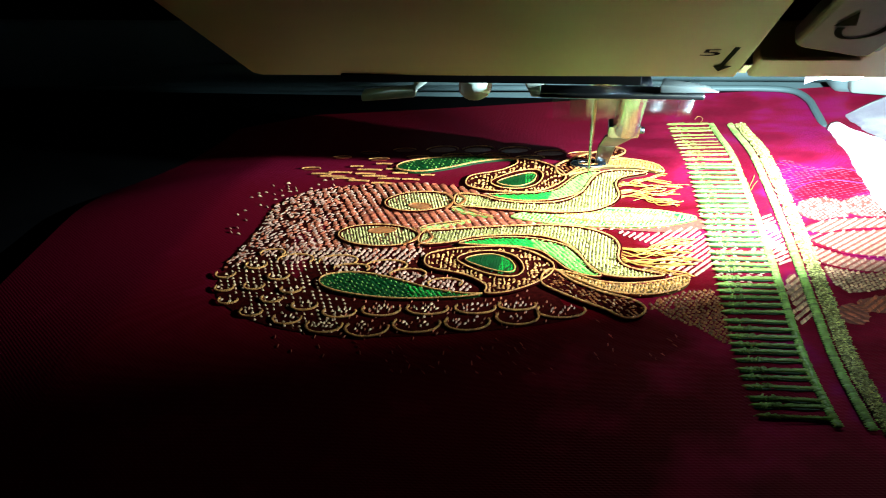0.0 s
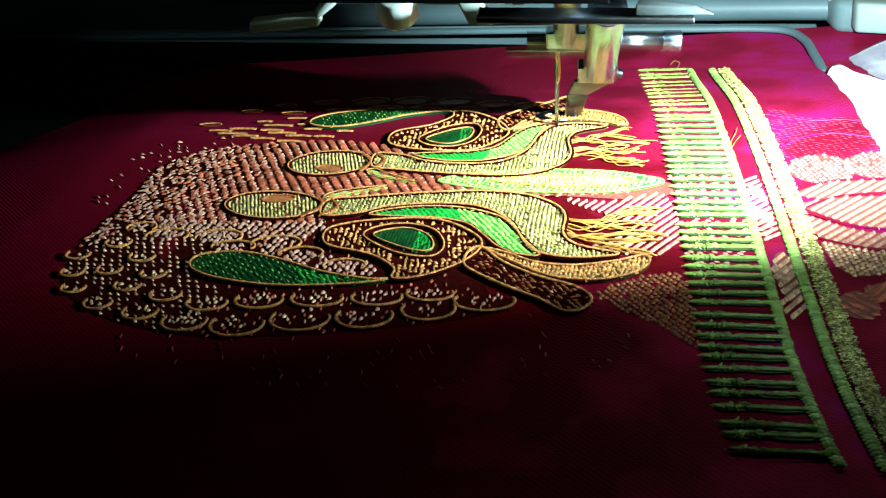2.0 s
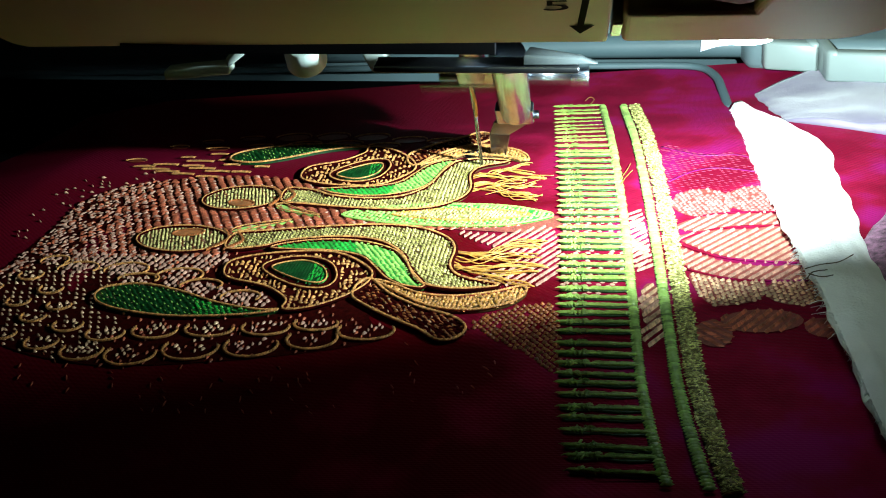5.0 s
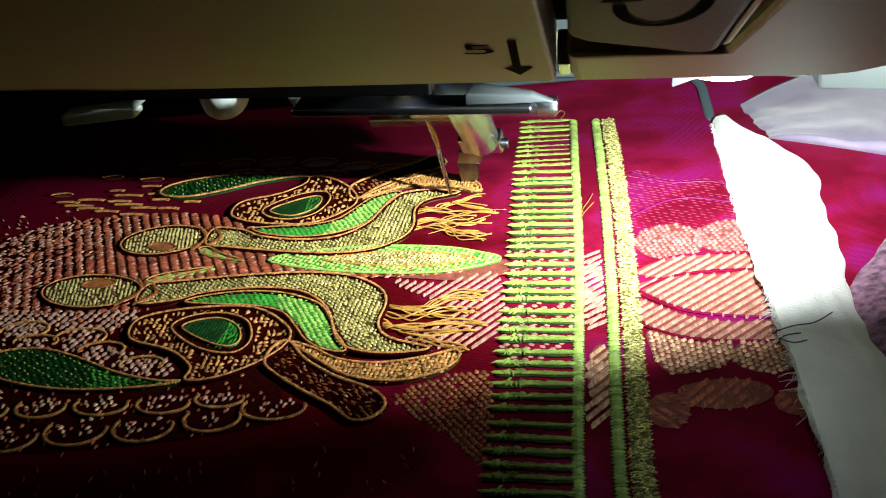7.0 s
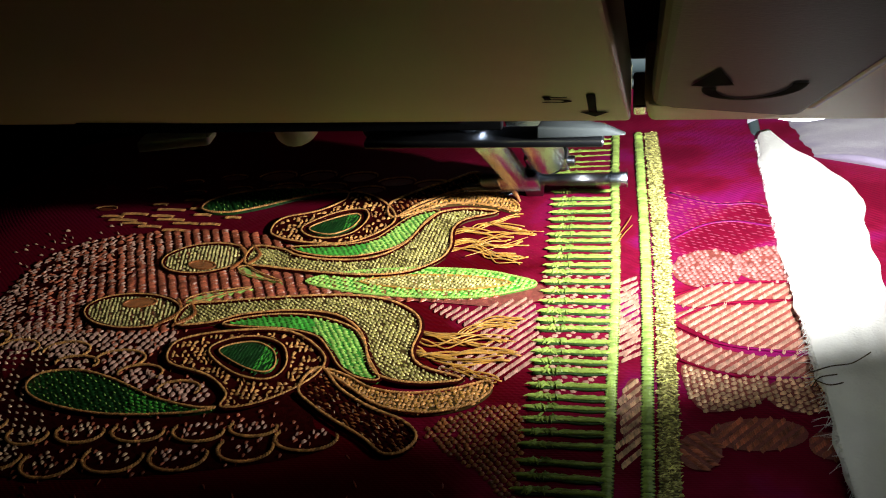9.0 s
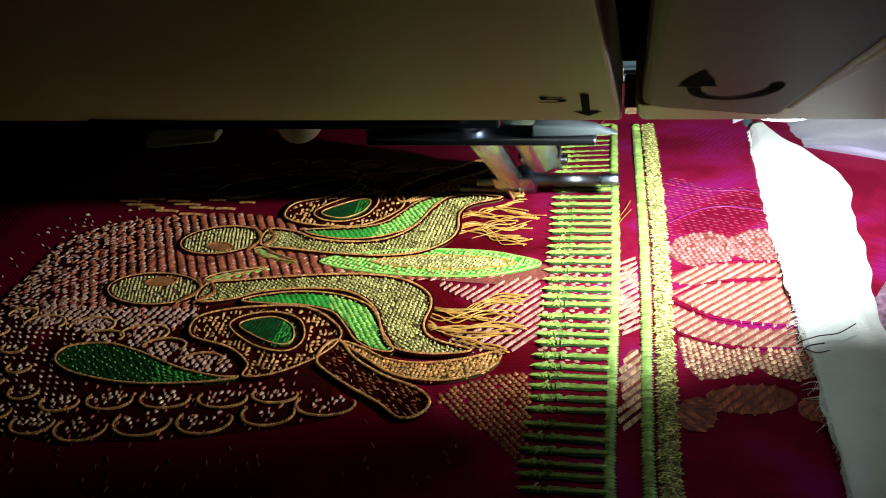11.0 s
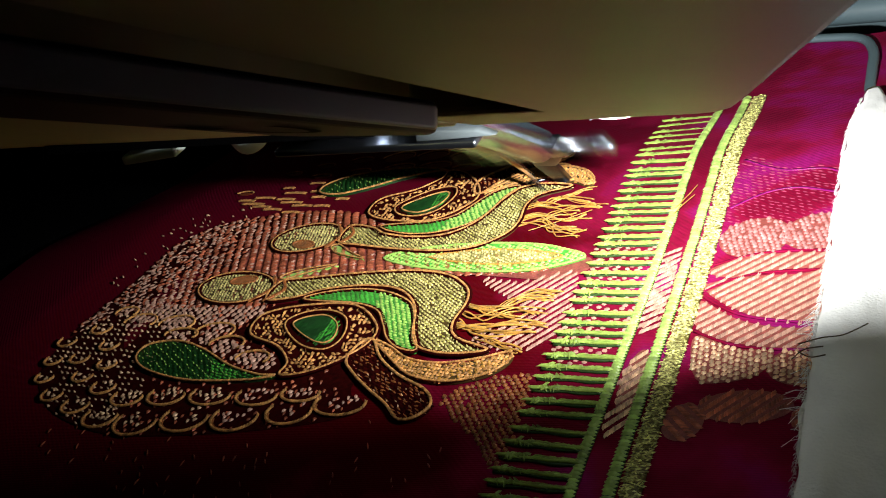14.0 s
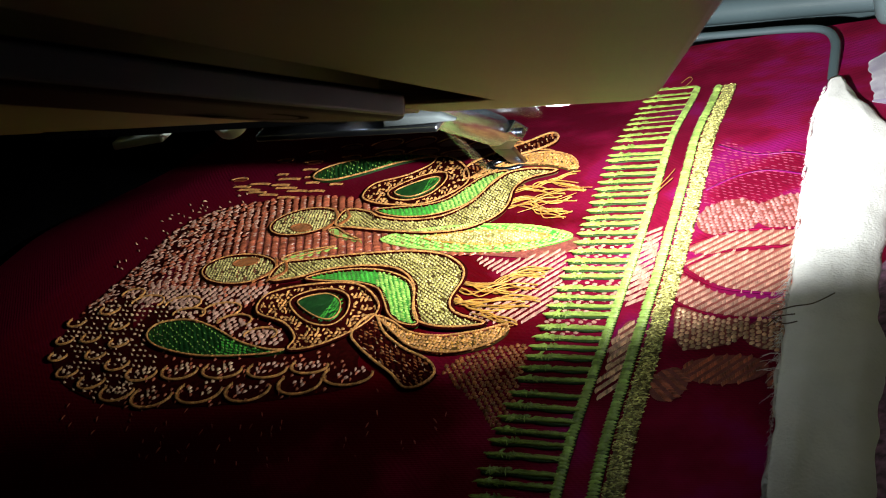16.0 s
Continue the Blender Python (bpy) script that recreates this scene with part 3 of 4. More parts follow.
# brocade of slanting gold floats behind the birds
FIELD = spline([(-86.6, -12.4), (-63.9, -5.6), (-37.1, -10.4), (-19.5, -26.5), (1.5, -32.3), (19.8, -39.7), (3.7, -40.8), (-19.2, -38.1), (-38.5, -37.9), (-44.8, -47.7), (-62.5, -46.8), (-85.1, -48.6), (-93.0, -55.4), (-90.4, -33.9)], 5)
pad("brocade_ground", FIELD, MAROON, cloth, 0.05)
# brighter ground under the lit ribs, their light put into the colour
RIBS_LIT = spline([(-62, -20), (-42, -26), (-32, -24), (-18, -30), (2, -31), (26, -37), (22, -44), (0, -40), (-24, -38), (-40, -37.5), (-58, -32)], 5)
pad("satin_ground", RIBS_LIT, RUSSET, cloth, 0.07)
verts, faces, glint_verts, glint_faces = [], [], [], []
for k in range(64):
    x0 = -118 + k * 2.3
    for i in range(150):
        y = -4 - i * 0.34
        x = x0 + (y + 30) * -0.45 + random.uniform(-0.12, 0.12)
        # towards the left, fewer and more scattered floats on the dark ground
        sparse = min(1.0, max(0.0, (-52 - x) / 34))
        x += random.uniform(-0.9, 0.9) * sparse
        if not inside((x, y), FIELD):
            continue
        if random.random() < 0.98 - 0.8 * sparse:
            stitch(verts, faces, x, y, 0.08, 0.5 + random.uniform(-0.2, 0.2), random.uniform(1.7, 2.1) * (1 - 0.35 * sparse), 0.42, 0.42)
        if random.random() < 0.16 + 0.3 * sparse:
            stitch(glint_verts, glint_faces, x + 0.5, y, 0.2, 0.7 + random.uniform(-0.5, 0.5), random.uniform(0.8, 1.6), 0.28, 0.3)
pydata("zari_weave", verts, faces, SATIN, cloth, kind="stuff")
pydata("zari_glint", glint_verts, glint_faces, CREAM, cloth, kind="stuff")
fill("zari_spray", spline([(-67.9, -83.5), (-39.2, -89.0), (-13.9, -87.0), (6.5, -84.7), (16.6, -90.6), (10.8, -102.0), (-7.3, -106.7), (-44.1, -103.0), (-69.7, -93.8)], 5), SATIN, cloth, -1.15, 2.0, 1.7, 0.26, 0.22, 0.0, 0.4, 0.16, "", 0, (), 0.5)
fill("zari_spray", spline([(-96.4, -2.2), (-75.5, -0.7), (-70.4, -14.5), (-83.7, -25.9), (-97.3, -35.3)], 5), ZARI, cloth, -0.5, 1.5, 1.5, 0.34, 0.4, 0.02, 1.6, 0.35, "", 0, (), 0.5)

# woven leaves and flower petals in cream-pink floats
PETALS = [(spline([(4.7, -42.0), (13.9, -44.1), (24.9, -42.4), (26.1, -63.6), (17.2, -65.7), (10.2, -61.9), (18.1, -54.7)], 5), 0.9, 1.6, CREAM), (spline([(15.4, -75.5), (25.3, -73.5), (27.5, -95.4), (20.6, -88.9), (11.5, -80.2)], 5), -0.95, 1.0, BROWN),
          (ellipse(56.3, -33.8, 6.4, 6.8, 22), 0.8, 1.0, PINK_CREAM), (ellipse(67.6, -33.3, 6.7, 6.4, 22), 0.8, 1.0, PINK_CREAM), (spline([(49.7, -44.4), (54.9, -40.6), (62.5, -39.8), (70.9, -41.1), (71.3, -45.1), (62.5, -45.1), (55.0, -47.0)], 5), 0.75, 1.5, CREAM),
          (spline([(49.8, -49.3), (56.8, -46.8), (64.4, -46.8), (71.3, -47.0), (71.8, -60.7), (64.4, -60.4), (56.9, -57.1)], 5), 0.75, 1.5, CREAM), (spline([(49.5, -53.3), (56.9, -59.4), (64.4, -62.2), (71.8, -62.6), (71.8, -67.9), (60.7, -66.8), (51.3, -62.3)], 5), 0.75, 1.3, CREAM),
          (spline([(50.8, -63.7), (57.9, -67.5), (63.5, -68.1), (62.6, -73.3), (57.9, -75.7), (52.8, -74.7)], 5), 0.6, 1.0, ZARI), (ellipse(68.7, -72.0, 5.6, 4.8, 22), 0.6, 1.0, ZARI), (ellipse(61.2, -81.4, 6.9, 3.7, 22), 0.85, 1.7, SATIN),
          (ellipse(42.3, -49.5, 1.7, 12.5, 22), 0.9, 1.2, CREAM), (ellipse(43.2, -75.2, 2.0, 8.3, 22), 0.9, 1.3, ZARI), (ellipse(52.8, -84.9, 3.1, 4.2, 22), -0.9, 1.4, SATIN), (ellipse(71.4, -84.2, 3.6, 3.1, 22), 0.8, 1.5, SATIN)]
for outline, ang, row, mat in PETALS:
    if outline[0][0] > 44:
        pad("petal_ground", outline, RUSSET, cloth, 0.03)
    if row > 1.05:
        rope("woven_petal", outline, mat, cloth, ang, 1.6)
    else:
        fill("woven_petal", outline, mat, cloth, ang, 1.0, 1.0, 0.86, 0.42, 0.02, 0.12, 0.98, "", 0, (), 0.06)
for vein in ([(49.7, -42.9), (56.8, -39.7), (64.3, -39.3), (71.3, -40.0)], [(49.7, -50.9), (57.8, -46.1), (71.3, -46.0)], [(49.8, -51.9), (57.9, -58.5), (71.4, -61.8)], [(50.3, -62.2), (58.8, -67.0), (71.8, -68.4)]):
    verts, faces = [], []
    tube(verts, faces, [(x, y, 0.08) for x, y in spline(vein, 6, False)], 0.32, False, 5, 0.5)
    pydata("petal_vein", verts, faces, CRIMSON, cloth)
for pts in ([(50, -2), (58, -8), (66, -9), (70, -12)], [(50, -22), (56, -17), (62, -16), (69, -19)]):
    verts, faces = [], []
    tube(verts, faces, [(x, y, -0.08) for x, y in spline(pts, 6, False)], 0.4, False, 5, 0.15)
    pydata("faint_vein", verts, faces, VIOLET, cloth)
fill("faint_weave", spline([(50, -2), (60, -7), (69, -10), (69, -28), (51, -28)], 5), DUSKY, cloth, -0.5, 1.0, 1.5, 0.42, 0.12, -0.12, 0.2, 0.8, "", 0, (), 0.05)


# ---- ladder border of stitched rungs and cords ----
def drift(y):
    t = min(1.0, max(0.0, (34 - y) / 95))
    return 2.8 * t * (2 - t) + 2.2 * max(0.0, (-y - 92) / 32) ** 2


def rung_mesh():
    verts, faces = [], []
    for x0, x1, r in ((24.0, 27.9, 0.30), (27.3, 37.0, 0.33)):
        pts = []
        for i in range(9):
            t = i / 8
            pts.append((x0 + (x1 - x0) * t, 0.12 * math.sin(t * 5 + x0), 0.45))
        base = len(verts)
        tube(verts, faces, pts, r, False, 6, 0.9)
        for i in range(9):
            t = i / 8
            k = 0.3 + 0.95 * math.sin(math.pi * min(1.0, t + 0.04)) ** 0.8 if x0 < 25 else 0.22 + 0.9 * min(1.0, t * 1.8) ** 0.9
            for q in range(6):
                x, y, z = verts[base + i * 6 + q]
                verts[base + i * 6 + q] = (x, pts[i][1] + (y - pts[i][1]) * k, 0.45 + (z - 0.45) * k)
    for i in range(44):
        t = i / 43
        stitch(verts, faces, 24.3 + 12.4 * t, random.uniform(-0.3, 0.34), 0.5, random.uniform(-0.22, 0.22), 2.2, 0.15, 0.32)
    for i in range(10):
        stitch(verts, faces, random.uniform(25.4, 29.0), random.uniform(-0.5, 0.5), 0.5, random.choice((-1, 1)) * random.uniform(0.4, 1.3), 1.8, 0.2, 0.5)
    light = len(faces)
    # dark strand along the front: the rung's own shade put into colour
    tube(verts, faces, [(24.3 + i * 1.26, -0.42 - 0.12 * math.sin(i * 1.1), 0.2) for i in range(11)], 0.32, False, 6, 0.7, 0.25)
    me = bpy.data.meshes.new("rung")
    me.from_pydata([tuple(c * MM for c in v) for v in verts], [], faces)
    me.polygons.foreach_set("use_smooth", [True] * len(me.polygons))
    me.materials.append(LIME)
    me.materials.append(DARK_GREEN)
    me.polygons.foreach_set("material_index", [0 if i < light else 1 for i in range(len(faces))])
    return me


verts, faces = [], []
for i in range(53):
    y = 33.2 - 3 * i
    for x, z in ((24.4, 0.0), (24.7, 0.05), (37.2, 0.05), (37.5, 0.0)):
        verts.append((x + drift(y), y, z))
    if i:
        b = 4 * i - 4
        faces += [(b + k, b + 4 + k, b + 5 + k, b + 1 + k) for k in range(3)]
border = pydata("ladder_ground", verts, faces, CRIMSON, cloth)
fill("ladder_weave", [(26.0, -30), (38.6, -30), (39.6, -66), (34, -72), (27, -68)], CREAM, cloth, 0.9, 1.9, 1.0, 1.1, 0.2, 0.06, 0.05, 0.85)
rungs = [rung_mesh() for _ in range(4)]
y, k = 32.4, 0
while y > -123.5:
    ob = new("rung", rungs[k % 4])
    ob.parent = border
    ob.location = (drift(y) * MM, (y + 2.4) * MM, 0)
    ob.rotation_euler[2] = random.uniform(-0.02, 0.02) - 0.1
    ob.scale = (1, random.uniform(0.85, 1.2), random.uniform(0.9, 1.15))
    y -= 3.13 * random.uniform(0.97, 1.03)
    k += 1


def satin_bar(name, x0, x1, mat, step, top=31.0, low=-124.6, height=0.7, label="", ang=0.0, messy=0.03):
    """A bar of closely laid cross stitches over a padded core."""
    verts, faces, y = [], [], top
    pts = []
    while y > low:
        pts.append(((x0 + x1) / 2 + drift(y), y, 0.15))
        y -= 2.0
    tube(verts, faces, pts, (x1 - x0) * 0.46, False, 8, 0.3)
    pydata("bar_core", verts, faces, DARK_GREEN, cloth)
    verts, faces = [], []
    y = top
    while y > low:
        stitch(verts, faces, (x0 + x1) / 2 + drift(y) + random.uniform(-1, 1) * messy * 3, y, 0.35, ang + random.uniform(-messy, messy) * 2, (x1 - x0) * random.uniform(1.02, 1.12), step * 0.95, height * 0.75 * random.uniform(0.7, 1.2))
        y -= step * random.uniform(0.9, 1.1)
    return pydata(name, verts, faces, mat, cloth, label, kind="stuff")


satin_bar("satin_bar", 36.1, 38.0, LADDER_GREEN, 0.74, height=0.8)
satin_bar("satin_bar", 41.6, 43.7, LADDER_GREEN, 0.76, top=30.2, low=-125.2, height=0.75, label="lime green satin-stitched bar")
verts, faces = [], []
tube(verts, faces, [(45.7 + drift(30 - i * 2), 30 - i * 2, 0.15) for i in range(79)], 1.5, False, 8, 0.3)
pydata("gold_braid_core", verts, faces, BRASS, cloth)
verts, faces, y = [], [], 30.0
while y > -126:
    u = random.uniform(-1, 1)
    stitch(verts, faces, 45.7 + drift(y) + u * 0.5, y, 0.3, random.uniform(-0.35, 0.35), random.uniform(2.6, 3.2), 0.2, random.uniform(0.28, 0.42))
    for _ in range(3):
        u = random.uniform(-1, 1)
        stitch(verts, faces, 45.7 + drift(y) + u * 1.6, y + random.uniform(-0.2, 0.2), 0.25 + 0.55 * math.sqrt(1 - u * u), random.uniform(-0.9, 0.9), random.uniform(0.5, 1.1), 0.18, 0.2)
    y -= 0.24
pydata("gold_braid", verts, faces, GOLD, cloth, "glittering gold braid")
rope("bar_gap_weave", [(39.4, -36), (43.6, -36), (44.4, -62), (40.4, -62)], CREAM, cloth, 0.6, 1.7)
rope("bar_gap_weave", ellipse(42.6, -74.5, 2.0, 3.2, 16), CREAM, cloth, 0.9, 1.6)
rope("bar_gap_weave", ellipse(42.8, -84.0, 2.0, 5.0, 16), ZARI, cloth, 0.9, 1.7)
for pts in ([(33.5, 31), (35, 34.6), (33.8, 36.4), (32.4, 34)], [(39.6, -22), (40.6, -19), (41.6, -16), (42.4, -13)], [(39.8, -24), (41, -20.5), (42.6, -17)], [(13, -12), (18, -16), (25, -17.6)], [(10, -26), (16, -23), (22, -19.5)]):
    verts, faces = [], []
    tube(verts, faces, [(x, y, 0.9) for x, y in spline(pts, 6, False)], 0.09, False, 5)
    pydata("loose_thread", verts, faces, AMBER, cloth)

# ---- wadding strip, organza and hoop clamp, which ride with the cloth ----


def sheet(name, left, right, y0, y1, mat, label, category, thick, lump, seed, nx=18, ny=70, sink=0.3, lift=lambda y: 0.0):
    """A thick soft strip between two wavering edges."""
    bm = bmesh.new()
    rnd = random.Random(seed)
    ph = [rnd.uniform(0, 6) for _ in range(6)]
    top, low = [], []
    for j in range(ny + 1):
        y = y0 + (y1 - y0) * j / ny
        a = left(y) + 0.35 * math.sin(y * 0.31 + ph[0]) + 0.2 * math.sin(y * 0.83 + ph[1])
        b = right(y) + 0.6 * math.sin(y * 0.17 + ph[2]) + 0.25 * math.sin(y * 0.6 + ph[3])
        rt, rl = [], []
        for i in range(nx + 1):
            u = i / nx
            x = a + (b - a) * u
            dome = min(1.0, 4 * u, 4 * (1 - u)) ** 0.6 if 0 < u < 1 else 0.0
            z = thick * dome + lump * dome * (noise.noise((x * 0.11, y * 0.08, seed)) + 0.4 * noise.noise((x * 0.4, y * 0.3, seed)))
            up = lift(y) * (1 - u) ** 1.5
            rt.append(bm.verts.new((x * MM, y * MM, (max(z, 0.05) + up) * MM)))
            rl.append(bm.verts.new((x * MM, y * MM, (up - sink) * MM)))
        top.append(rt)
        low.append(rl)
    for j in range(ny):
        for i in range(nx):
            bm.faces.new((top[j][i], top[j][i + 1], top[j + 1][i + 1], top[j + 1][i]))
            bm.faces.new((low[j][i], low[j + 1][i], low[j + 1][i + 1], low[j][i + 1]))
    rim_top = top[0][:-1] + [r[-1] for r in top[:-1]] + top[-1][:0:-1] + [r[0] for r in top[:0:-1]]
    rim_low = low[0][:-1] + [r[-1] for r in low[:-1]] + low[-1][:0:-1] + [r[0] for r in low[:0:-1]]
    for i in range(len(rim_top)):
        k = (i + 1) % len(rim_top)
        bm.faces.new((rim_top[i], rim_low[i], rim_low[k], rim_top[k]))
    bmesh.ops.recalc_face_normals(bm, faces=bm.faces[:])
    return tagged(part(name, bm, mat), label, category)


def wad_left(y):
    return 69.2 + 0.02 * max(0.0, -y - 20) + 0.05 * max(0.0, y - 5)


def wad_lift(y):
    return 5.0 * min(1.0, max(0.0, (-y - 22) / 60)) ** 1.2


wadding = sheet("wadding_strip", wad_left, lambda y: 85.6 + 1.2 * math.sin((y + 30) * 0.07) - 0.30 * max(0, y + 10) - 0.03 * max(0, -y - 58), -155, 24, COTTON,
                "white frayed cotton wadding strip on the silk", "fabric strip", 2.2, 0.9, 3, 26, 120, lift=wad_lift)
verts, faces = [], []
for i in range(700):
    y = random.uniform(-130, 22)
    near = 1.0 if -95 < y < -62 else 0.0
    a = math.pi + random.uniform(-1.1, 1.1)
    l = random.uniform(0.3, 0.9) + (random.uniform(0.5, 2.6) if near and random.random() < 0.4 else 0)
    x, z = wad_left(y) + 0.4, 0.6 + wad_lift(y)
    tube(verts, faces, [(x, y, z), (x + l * 0.5 * math.cos(a), y + l * 0.5 * math.sin(a), z + 0.2), (x + l * math.cos(a), y + l * math.sin(a) - 0.2, z - 0.2)], 0.05, False, 4)
pydata("frayed_fibre", verts, faces, COTTON, wadding, kind="stuff")
for pts in ([(69.0, -76), (72, -74.5), (75, -73.8), (78, -71)], [(68.6, -80), (70, -77.5), (72.5, -76.8)], [(69.2, -78), (71, -79.5), (73, -79)]):
    verts, faces = [], []
    tube(verts, faces, [(x, y, 3.3 + wad_lift(y) * 0.8) for x, y in spline(pts, 6, False)], 0.1, False, 5)
    pydata("dark_thread", verts, faces, UMBER, wadding)
organza = sheet("organza_piece", lambda y: 78.6 + 0.12 * max(0.0, y + 95) + 0.45 * max(0.0, y + 55), lambda y: 155.0, -150, -14, NET, "crumpled mauve organza net beside the wadding strip", "fabric", 2.4, 1.5, 7, 40, 60)
organza_back = sheet("organza_piece", lambda y: 80.0 - 0.05 * (y - 14), lambda y: 150.0, -12, 34, LAVENDER, "folded lavender organza under the hoop clamp", "fabric", 2.2, 1.2, 11, 24, 24)
for v in organza_back.data.vertices:
    x, y = v.co.x / MM, v.co.y / MM
    t = (y + 12) / 46
    v.co.y += ((1 - t) * (24 - 0.7 * max(0, x - 80)) + t * min(14.0, 0.5 * max(0, x - 80))) * MM

clamp = empty("hoop_clamp", "blue-grey plastic embroidery hoop clamp with an open bracket", "hoop clamp")
bm = bmesh.new()
box(bm, (76, 50, -1), (190, 92, 9), lambda p: (p.x + (92 - p.y) * 0.10, p.y - (p.x - 76) * 0.25, p.z))
bevelled(bm, 2.6, 3)
part("clamp_body", bm, TEAL_PLASTIC, clamp)
bm = bmesh.new()
slope = lambda p: (p.x, p.y - (p.x - 84) * 0.3, p.z)
box(bm, (84, 44, 2), (98, 48, 10.5), slope)
box(bm, (95, 44, 2), (98, 58, 11), slope)
box(bm, (98, 38, 2), (101, 58, 11), slope)
box(bm, (98, 38, 2), (128, 42, 10.5), slope)
bevelled(bm, 0.9)
part("bracket", bm, WHITE_PLASTIC, clamp, "pale open plastic bracket")
hoop = empty("embroidery_hoop", "blue-grey plastic embroidery hoop holding the silk taut", "hoop")
verts, faces = [], []
tube(verts, faces, [(x, y, -7.4) for x, y in spline([(-260, 134), (-120, 110), (0, 90), (40, 82.5), (58, 79), (67, 75), (70.4, 66), (70.8, 54), (70.8, 38)], 6, False)], 1.3, False, 10, 0.8)
pydata("inner_hoop", verts, faces, RIM, hoop, "thin blue-grey inner hoop rim")
verts, faces = [], []
tube(verts, faces, [(x, y, -5.0) for x, y in spline([(-260, 146), (-120, 122), (0, 102), (40, 95), (66, 90), (84, 86)], 6, False)], 4.2, False, 12, 0.9)
pydata("outer_hoop", verts, faces, RIM, hoop)

bed = empty("embroidery_bed", "blue-grey plastic embroidery bed behind the cloth", "machine bed")
bm = bmesh.new()
box(bm, (-420, 128, -39), (150, 132, 2))
bevelled(bm, 1.0)
part("bed_rim", bm, RIM, bed)
bm = bmesh.new()
box(bm, (-420, 136, -39.5), (260, 420, -6.0))
bevelled(bm, 2.0)
part("bed_deck", bm, BLACK_PLASTIC, bed)
bm = bmesh.new()
box(bm, (150, 140, -39.5), (330, 420, 260))
bevelled(bm, 12.0, 3)
part("pillar", bm, IVORY, bed)
bm = bmesh.new()
box(bm, (-300, -260, -39.5), (320, 120, -24.0))
bevelled(bm, 2.0)
part("bed_plate", bm, BLACK_PLASTIC, bed)

# ---- the sewing machine ----
machine = empty("sewing_machine", "ivory sewing machine head with numbered threading slots above the needle", "sewing machine")
EDGE_L, EDGE_R, RISE = Vector((-71.2, -74.8, 53.4)), Vector((61.5, -91.9, 60.6)), Vector((0, -49, 28))
OUT = Vector((-0.017, -0.496, -0.868))


def on_face(a, k, n=0.0):
    """A place on the sloping front of the head: along the lower edge, up the slope, and proud of it."""
    return (EDGE_L + (EDGE_R - EDGE_L) * a + RISE * k + OUT * n) * MM


def slab(name, corners, thick, mat, parent, label="", bevel=0.0, proud=0.0):
    """A plate on the front: corners are (a, k), its back lies thick below."""
    bm = bmesh.new()
    front = [bm.verts.new(on_face(a, k, proud)) for a, k in corners]
    back = [bm.verts.new(on_face(a, k, proud - thick)) for a, k in corners]
    n = len(corners)
    bm.faces.new(front)
    bm.faces.new(back[::-1])
    for i in range(n):
        bm.faces.new((front[(i + 1) % n], front[i], back[i], back[(i + 1) % n]))
    bmesh.ops.recalc_face_normals(bm, faces=bm.faces[:])
    if bevel:
        bevelled(bm, bevel, 3)
    return part(name, bm, mat, parent, label, smooth=False)


TOP = 2.0
slab("front_cover", [(0.0, 0.05), (0.012, 0.0), (0.722, 0.0), (0.710, TOP), (0.031, TOP)], 7, IVORY, machine, "ivory front cover printed with a threading mark", 0.5)
slab("side_cover", [(0.737, 0.0), (0.955, 0.0), (0.975, 0.03), (0.992, 0.10), (1.0165, 0.302), (1.209, TOP), (0.892, TOP), (0.852, 0.302), (0.733, 0.302)], 7, IVORY, machine, "ivory side cover round the channel", 0.9)
slab("thread_channel", [(0.70, 0.02), (0.98, 0.02), (1.0, TOP), (0.70, TOP)], 1.0, BLACK_PLASTIC, machine, "black recessed threading channel", 0, -8.5)
slab("guide_panel", [(0.737, 0.77), (0.746, 0.73), (0.82, 0.60), (0.833, 0.62), (0.838, TOP), (0.737, TOP)], 3.0, GREY_PLASTIC, machine, "dark grey panel with a turning arrow", 0.8, 2.9)
# paler strip: the lit side of the panel put into the colour
slab("panel_edge", [(0.8335, 0.63), (0.8385, 0.66), (0.8435, TOP), (0.8385, TOP)], 2.2, TEAL_PLASTIC, machine, "lit right edge of the guide panel, painted paler", 0.3, 2.6)
slab("thread_hook", [(0.724, 0.02), (0.736, 0.02), (0.736, 0.16), (0.724, 0.16)], 4, CHROME, machine, "small metal thread guide", 0.3, -0.6)


def strokes(name, lines, width, mat, parent, proud, label=""):
    """Flat printed strokes on the front: each line is a run of (a, k)."""
    bm = bmesh.new()
    for line in lines:
        pts = [on_face(a, k, proud) for a, k in line]
        sides = []
        for i, p in enumerate(pts):
            d = (pts[min(i + 1, len(pts) - 1)] - pts[max(i - 1, 0)]).normalized()
            w = d.cross(OUT).normalized() * (width * MM * 0.5)
            sides.append((bm.verts.new(p - w), bm.verts.new(p + w)))
        for (a0, b0), (a1, b1) in zip(sides, sides[1:]):
            bm.faces.new((a0, a1, b1, b0))
    return part(name, bm, mat, parent, label, smooth=False)


def on_front(x, y, a0, k0, size):
    """Lettering space on the slope: x along the edge, y up the slope, in millimetres."""
    return on_face(a0 + x * size / 133.8, k0 + y * size / 56.4, 0.12)


text = bpy.data.curves.new("five_mark", "FONT")
text.body, text.size = "5", 1.0
tmp = bpy.data.objects.new("five_mark", text)
me = bpy.data.meshes.new_from_object(tmp)
bpy.data.objects.remove(tmp)
for v in me.vertices:
    v.co = on_front(v.co.x * 1.1, v.co.y * 1.05, 0.652, 0.375, 7.4)
me.materials.append(INK)
five = new("five_mark", me)
five.parent = machine
strokes("arrow_shaft", [[(0.6945, 0.50), (0.691, 0.17)]], 0.9, INK, machine, 0.12)
bm = bmesh.new()
